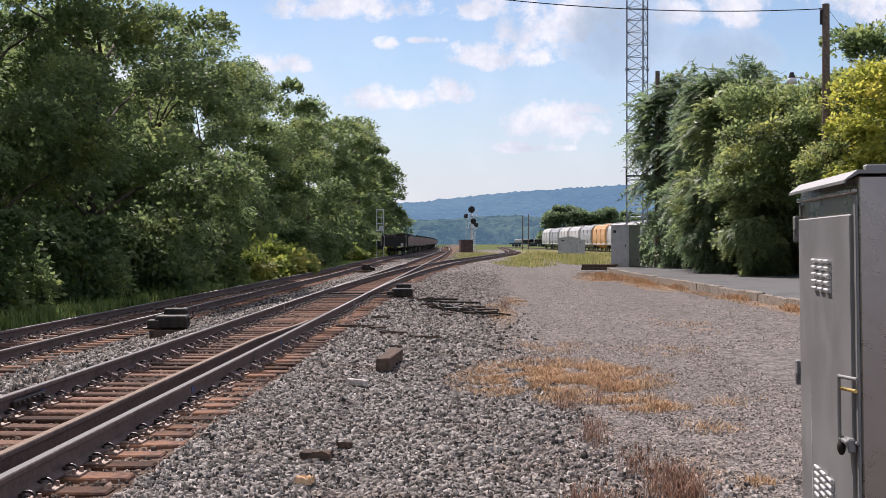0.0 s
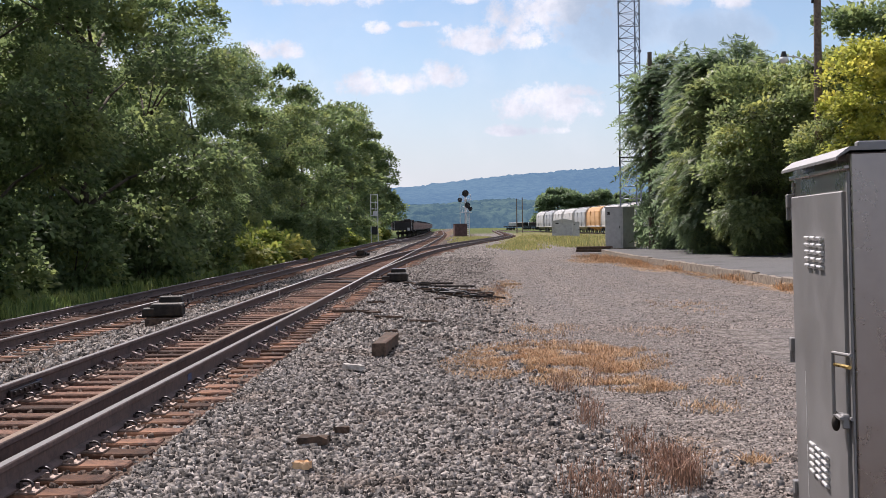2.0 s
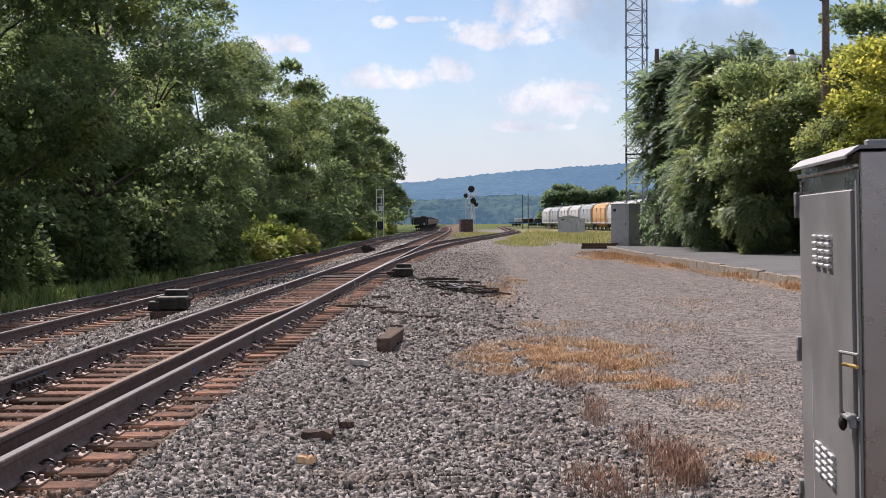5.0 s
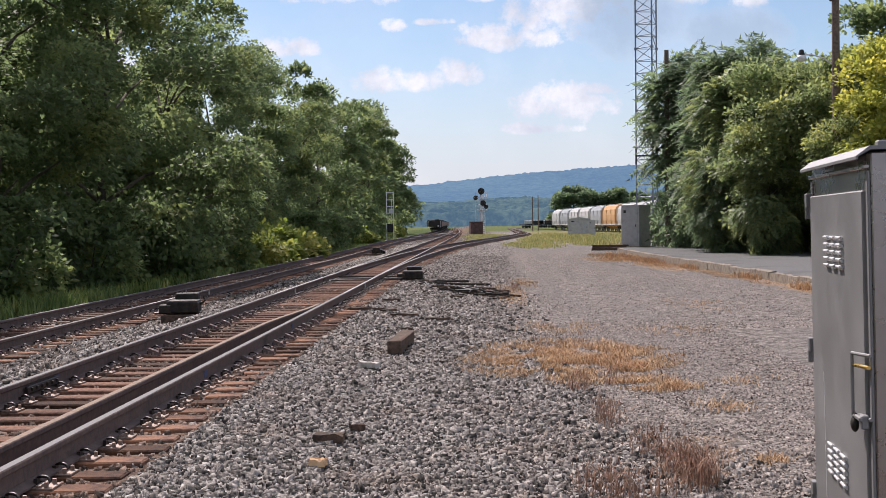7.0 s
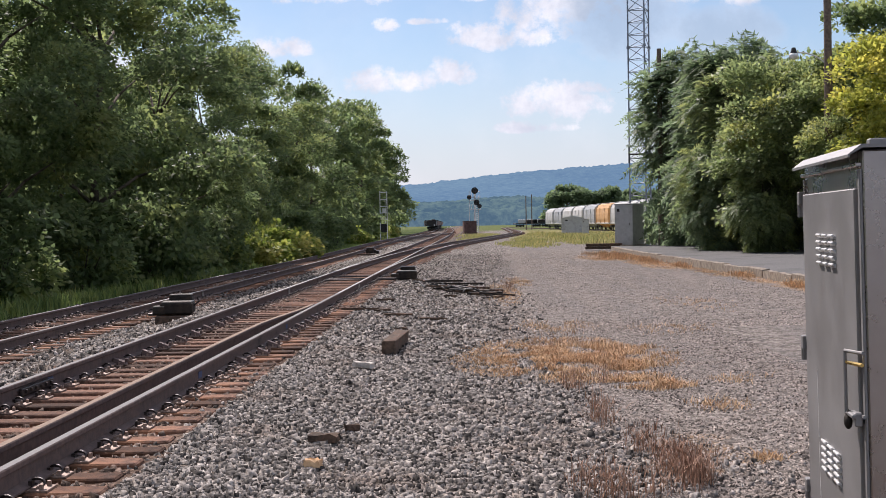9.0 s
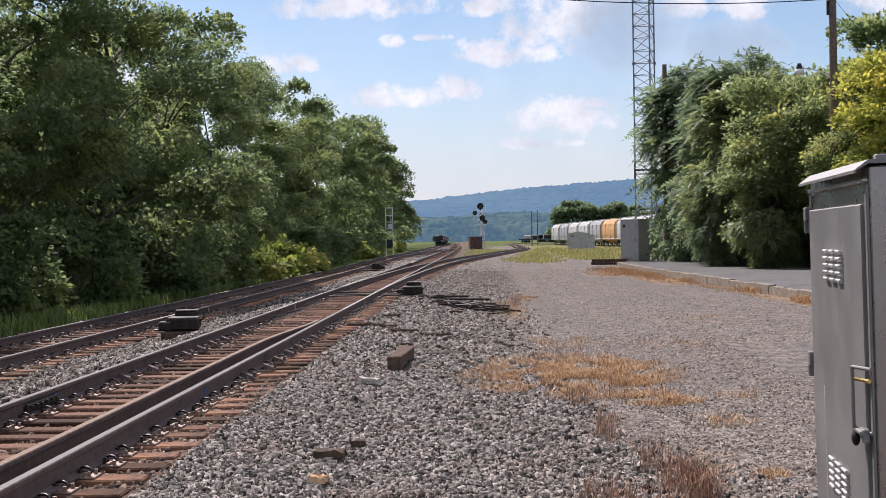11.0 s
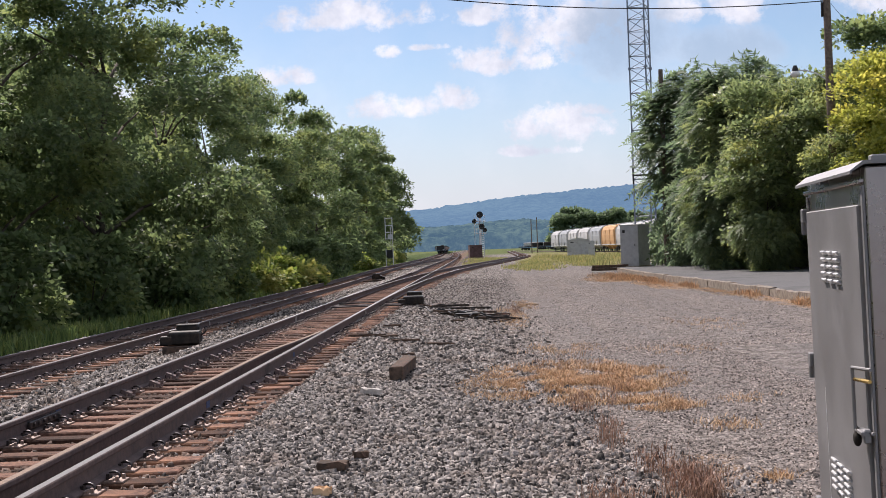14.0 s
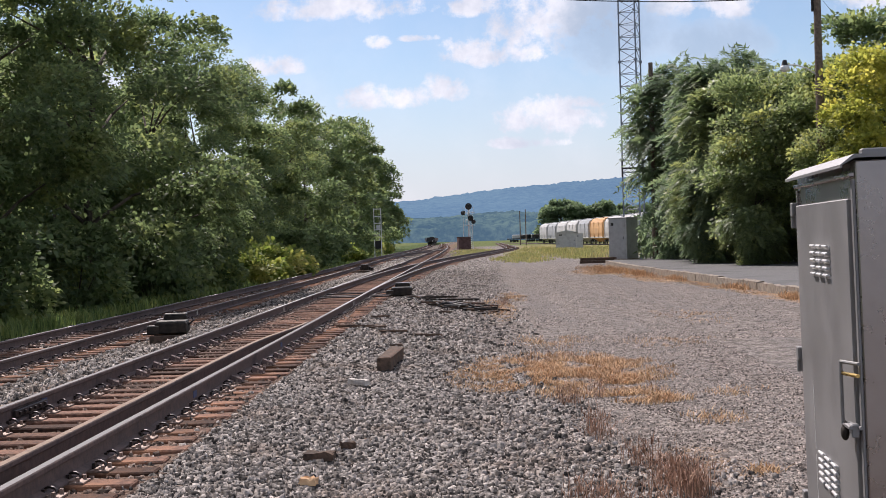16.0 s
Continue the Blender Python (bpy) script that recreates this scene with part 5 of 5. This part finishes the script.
def build_lattice_signal():
    t = thing("lattice_mast", pose(-10.65, 150, -0.2), "pale steel lattice signal mast seen from behind", "signal")
    for dx in (-0.42, 0.42):
        bm = bmesh.new()
        rod(bm, (dx, 0, 0), (dx, 0, 6.0), 0.05, None, 8)
        part("post", bm, M_GALV, t)
    for z in (2.6, 3.4, 4.2, 5.0, 5.9):
        block("rung", t, M_GALV, (0, 0, z), (0.84, 0.06, 0.10))
    for z in (2.9, 4.4):
        block("ladder_frame", t, M_GALV, (0.2, -0.1, z), (0.06, 0.05, 1.5))
    block("back_plate", t, M_GALV, (0.08, 0.15, 3.7), (0.5, 0.06, 0.5), 0.02)
    block("case", t, M_DARK, (0.0, 0.3, 1.6), (0.8, 0.4, 1.0), 0.03)


build_lattice_signal()


def build_tower():
    t = thing("radio_tower", pose(11.75, 86, 0.1), "slender blue-grey steel lattice radio tower", "tower")
    r, top = 0.86, 34.0
    legs = [Vector((r * math.cos(radians(a)), r * math.sin(radians(a)), 0)) for a in (-80, 40, 160)]
    for p in legs:
        bm = bmesh.new()
        rod(bm, p, p + Vector((0, 0, top)), 0.055, None, 8)
        part("leg", bm, M_TOWER, t)
    z, i = 0.0, 0
    while z < top - 0.9:
        for a, b in ((0, 1), (1, 2), (2, 0)):
            p, q = (legs[a], legs[b]) if i % 2 else (legs[b], legs[a])
            for rise in (0.0, 0.85):
                bm = bmesh.new()
                rod(bm, p + Vector((0, 0, z)), q + Vector((0, 0, z + rise)), 0.026, None, 5)
                part("brace", bm, M_TOWER, t)
        z, i = z + 0.85, i + 1
    for z in (13.6, 20.4):
        for p in legs:
            block("flange", t, M_TOWER, (p.x, p.y, z), (0.2, 0.2, 0.16))
    bm = bmesh.new()
    rod(bm, (-1.0, -0.6, 6.2), (0.8, -0.6, 6.2), 0.06)
    rod(bm, (-0.95, -0.6, 5.6), (-0.95, -0.6, 6.8), 0.05)
    part("antenna", bm, M_DARK, t)


build_tower()


def sagging(bm, a, b, sag, r, n=40):
    """One continuous cable from a to b."""
    a, b = Vector(a), Vector(b)
    pts = [a.lerp(b, i / n) - Vector((0, 0, sag * 4 * (i / n) * (1 - i / n))) for i in range(n + 1)]
    rings = [[bm.verts.new(p + Vector((0, r * math.cos(k * 1.2566), r * math.sin(k * 1.2566)))) for k in range(5)] for p in pts]
    for u, v in zip(rings, rings[1:]):
        for k in range(5):
            bm.faces.new((u[k], u[(k + 1) % 5], v[(k + 1) % 5], v[k]))


def build_poles():
    t = thing("utility_pole", pose(14.85, 52, 0.1), "brown wooden utility pole with a street lamp arm", "pole")
    bm = bmesh.new()
    rod(bm, (0, 0, 0), (-0.02, 0, 11.55), 0.19, 0.15, 14)
    part("shaft", bm, M_POLE, t)
    bm = bmesh.new()
    rod(bm, (-0.22, 0, 10.7), (-0.22, 0, 11.3), 0.05, None, 8)
    rod(bm, (-0.30, 0, 11.35), (0, 0, 11.35), 0.03, None, 6)
    part("insulator", bm, M_DARK, t)
    bm = bmesh.new()
    pts = [(-0.1, 0, 8.05), (-0.5, 0, 8.35), (-0.95, 0, 8.5), (-1.35, 0, 8.52)]
    for p, q in zip(pts, pts[1:]):
        rod(bm, p, q, 0.03, None, 8)
    arm = part("lamp_arm", bm, M_GALV, t)
    bm = bmesh.new()
    rod(bm, (-1.42, 0, 8.45), (-1.42, 0, 8.72), 0.16, 0.08, 12)
    head = part("lamp_head", bm, M_DARK, arm)
    bm = bmesh.new()
    bmesh.ops.create_uvsphere(bm, u_segments=12, v_segments=8, radius=0.2, matrix=Matrix.Translation((-1.42, 0, 8.38)) @ Matrix.Diagonal((1, 1, 0.8, 1)))
    part("lamp_bowl", bm, M_LAMP_GLASS, arm, "milky lamp bowl", True)
    bm = bmesh.new()
    sagging(bm, (14.55, 52, 11.45), (-21.0, 43, 15.3), 1.75, 0.021)
    tagged(part("wire", bm, M_DARK), "black cable strung from the pole across the line", "cable")
    bm = bmesh.new()
    rod(bm, (14.95, 52, 11.4), (22.5, 60, 6.0), 0.008, None, 5)
    tagged(part("wire", bm, M_DARK), "thin guy wire from the pole", "cable")
    t = thing("utility_pole", pose(11.2, 74, 0.1), "weathered pole top standing above the trees", "pole")
    bm = bmesh.new()
    rod(bm, (0, 0, 0), (0, 0, 11.8), 0.17, 0.13, 12)
    part("shaft", bm, M_POLE, t)
    for x, y, h in ((12.6, 290, 8.0), (14.4, 300, 8.5)):
        p = thing("utility_pole", pose(x, y, 0), "thin far pole in the yard", "pole", "far poles")
        bm = bmesh.new()
        rod(bm, (0, 0, -0.3), (0, 0, h), 0.14, 0.10, 8)
        part("shaft", bm, M_POLE, p)


build_poles()


# ---- freight cars ----
def bogie(parent, y):
    b = block("bogie", parent, M_DARK, (0, y, 0.62), (2.0, 1.5, 0.34), 0.04)
    for s in (-0.85, 0.85):
        for x in (-0.75, 0.75):
            bm = bmesh.new()
            rod(bm, (x - 0.06, y + s, 0.45), (x + 0.06, y + s, 0.45), 0.45, None, 16)
            part("wheel", bm, M_DARK, b)


def hopper_car(material, label):
    """A covered hopper with round sides; length along y."""
    L = 14.0
    t = thing("hopper_car", Matrix(), label, "freight car", "covered hopper cars")
    prof = [(-1.45, 1.25), (-1.58, 2.0), (-1.60, 2.9), (-1.50, 3.8), (-1.15, 4.45), (-0.6, 4.65), (0.6, 4.65), (1.15, 4.45), (1.50, 3.8), (1.60, 2.9), (1.58, 2.0), (1.45, 1.25)]
    bm = bmesh.new()
    rings = []
    for y, k in ((-L / 2 + 0.4, 0.94), (-L / 2 + 1.0, 1.0), (-2.2, 1.0), (2.2, 1.0), (L / 2 - 1.0, 1.0), (L / 2 - 0.4, 0.94)):
        rings.append([bm.verts.new((x * k, y, z)) for x, z in prof])
    for a, b in zip(rings, rings[1:]):
        for i in range(len(prof)):
            j = (i + 1) % len(prof)
            bm.faces.new((a[i], a[j], b[j], b[i]))
    bm.faces.new(rings[0]), bm.faces.new(list(reversed(rings[-1])))
    bmesh.ops.recalc_face_normals(bm, faces=bm.faces)
    part("body", bm, material, t)
    block("side_sill", t, M_WHITE_CAR, (0, 0, 1.2), (3.1, L - 0.3, 0.22), 0.02)
    for y in (-L / 2 + 0.35, L / 2 - 0.35):
        block("end_frame", t, material, (0, y, 2.6), (2.9, 0.12, 3.2), 0.02)
    for x in (-1.55, 1.55):
        for y in (-L / 2 + 0.55, -2.3, 2.3, L / 2 - 0.55):
            block("side_rib", t, material, (x, y, 2.55), (0.16, 0.14, 2.6), 0.01)
    block("roof_walk", t, M_GALV, (0, 0, 4.78), (0.9, L - 1.0, 0.06))
    for y in (-4.4, 0, 4.4):
        bm = bmesh.new()
        a = [bm.verts.new(c) for c in ((-1.35, y - 2.0, 1.25), (1.35, y - 2.0, 1.25), (1.35, y + 2.0, 1.25), (-1.35, y + 2.0, 1.25))]
        b = [bm.verts.new(c) for c in ((-0.4, y - 0.5, 0.4), (0.4, y - 0.5, 0.4), (0.4, y + 0.5, 0.4), (-0.4, y + 0.5, 0.4))]
        for i in range(4):
            bm.faces.new((a[i], b[i], b[(i + 1) % 4], a[(i + 1) % 4]))
        bm.faces.new(b)
        bmesh.ops.recalc_face_normals(bm, faces=bm.faces)
        part("hopper_chute", bm, material, t)
    block("centre_sill", t, M_DARK, (0, 0, 0.98), (0.5, L + 0.9, 0.3))
    bogie(t, -L / 2 + 1.6), bogie(t, L / 2 - 1.6)
    return t


white = hopper_car(M_WHITE_CAR, "dirty white covered hopper freight car")
grey = hopper_car(M_GREY_CAR, "pale grey covered hopper freight car")
orange = hopper_car(M_ORANGE_CAR, "faded orange covered hopper freight car")
YARD_A, YARD_B = Vector((24.7, 222)), Vector((19.4, 304.5))
yard_way = (YARD_B - YARD_A).normalized()
yard_yaw = math.degrees(math.atan2(-yard_way.x, yard_way.y))
for k, kind in enumerate((white, white, orange, grey, white, white, grey, white)):
    p = YARD_A + yard_way * (15.0 * (k - 2))
    m = pose(p.x, p.y, 0.22, 0, 0, yard_yaw)
    if k in (0, 2, 3):
        kind.matrix_basis = m
    else:
        copy_thing(kind, m)
yard = thing("yard_track", Matrix(), "yard track under the hopper cars", "railway track", "", "structure")
for a in (-0.755, 0.755):
    rail("rail", yard, lambda y, a=a: YARD_A.x + (y - YARD_A.y) * yard_way.x / yard_way.y + a, lambda y: 0.22, 170, 420)


def flat_car(label):
    t = thing("flat_car", Matrix(), label, "freight car", "far flat cars")
    block("deck", t, M_DARK, (0, 0, 1.15), (2.8, 15, 0.35), 0.03)
    for y in (-4.5, 0.5, 4.0):
        block("load", t, (M_DARK, M_WHITE_CAR, M_MACHINE)[int(y) % 3], (0, y, 1.95), (2.3, 3.2, 1.2), 0.15)
    bogie(t, -5.5), bogie(t, 5.5)
    return t


flat = flat_car("dark far flat car with machinery on it")
flat.matrix_basis = pose(20.5, 420, 0.2, 0, 0, 50)
copy_thing(flat, pose(27.5, 436, 0.2, 0, 0, 60))


def gondola(label, last=False):
    L = 15.4
    t = thing("gondola_car", Matrix(), label, "freight car", "moving train")
    block("floor", t, M_DARK, (0, 0, 1.12), (2.9, L, 0.26), 0.02)
    for s in (-1, 1):
        side = block("side", t, M_GONDOLA, (s * 1.46, 0, 1.60), (0.07, L, 0.95), 0.01, "rusty steel side")
        for i in range(12):
            block("rib", side, M_GONDOLA, (s * 1.54, -L / 2 + 0.4 + i * (L - 0.8) / 11, 1.60), (0.14, 0.17, 0.98))
        block("top_rail", side, M_DARK, (s * 1.47, 0, 2.08), (0.14, L, 0.14))
        block("end", t, M_GONDOLA if not last else M_DARK, (0, s * (L / 2 - 0.05), 1.60), (2.85, 0.09, 0.95), 0.01)
        block("coupler", t, M_DARK, (0, s * (L / 2 + 0.3), 0.92), (0.35, 0.7, 0.3), 0.03)
        bm = bmesh.new()
        for x in (-1.2, 1.2):
            rod(bm, (x, s * (L / 2 + 0.05), 0.9), (x, s * (L / 2 + 0.05), 2.2), 0.025, None, 6)
        part("grab_iron", bm, M_GALV, t)
        bogie(t, s * (L / 2 - 2.0))
    rng = random.Random(label)
    for i in range(14):
        block("stake", t, M_DARK, (rng.choice((-1.38, 1.38)), -L / 2 + 0.6 + i * 1.08, 2.25), (0.12, 0.12, 0.22))
    if last:
        for k, (x, y, h) in enumerate(((-0.6, -5.6, 0.25), (0.5, -4.2, 0.45), (-0.3, 0.8, 0.3), (0.7, 5.4, 0.35))):
            block("scrap_load", t, M_MACHINE, (x, y, 1.25 + (h + 0.85) / 2), (0.9, 0.8, h + 0.85), 0.12)
        block("marker", t, M_WHITE_CAR, (0.75, -L / 2 - 0.2, 1.15), (0.28, 0.2, 0.4), 0.04, "small white end marker")
    return t


first_gondola = gondola("black loaded gondola at the tail of the departing train", True)
next_gondola = gondola("rust-brown ribbed gondola of the departing train")
TRAIN = [first_gondola, next_gondola] + [copy_thing(next_gondola, Matrix()) for _ in range(14)]


def motions():
    """The train rolls away along the second line."""
    for k, car in enumerate(TRAIN):
        rows = []
        for i in range(17):
            y = 143.5 + 16.6 * k + 16.5 * i
            yaw = math.degrees(math.atan2(-(second_x(y + 1) - second_x(y - 1)), 2.0))
            rows.append((float(i), pose(second_x(y), y, second_z(y), 0, 0, yaw)))
        walk(car, rows)


motions()
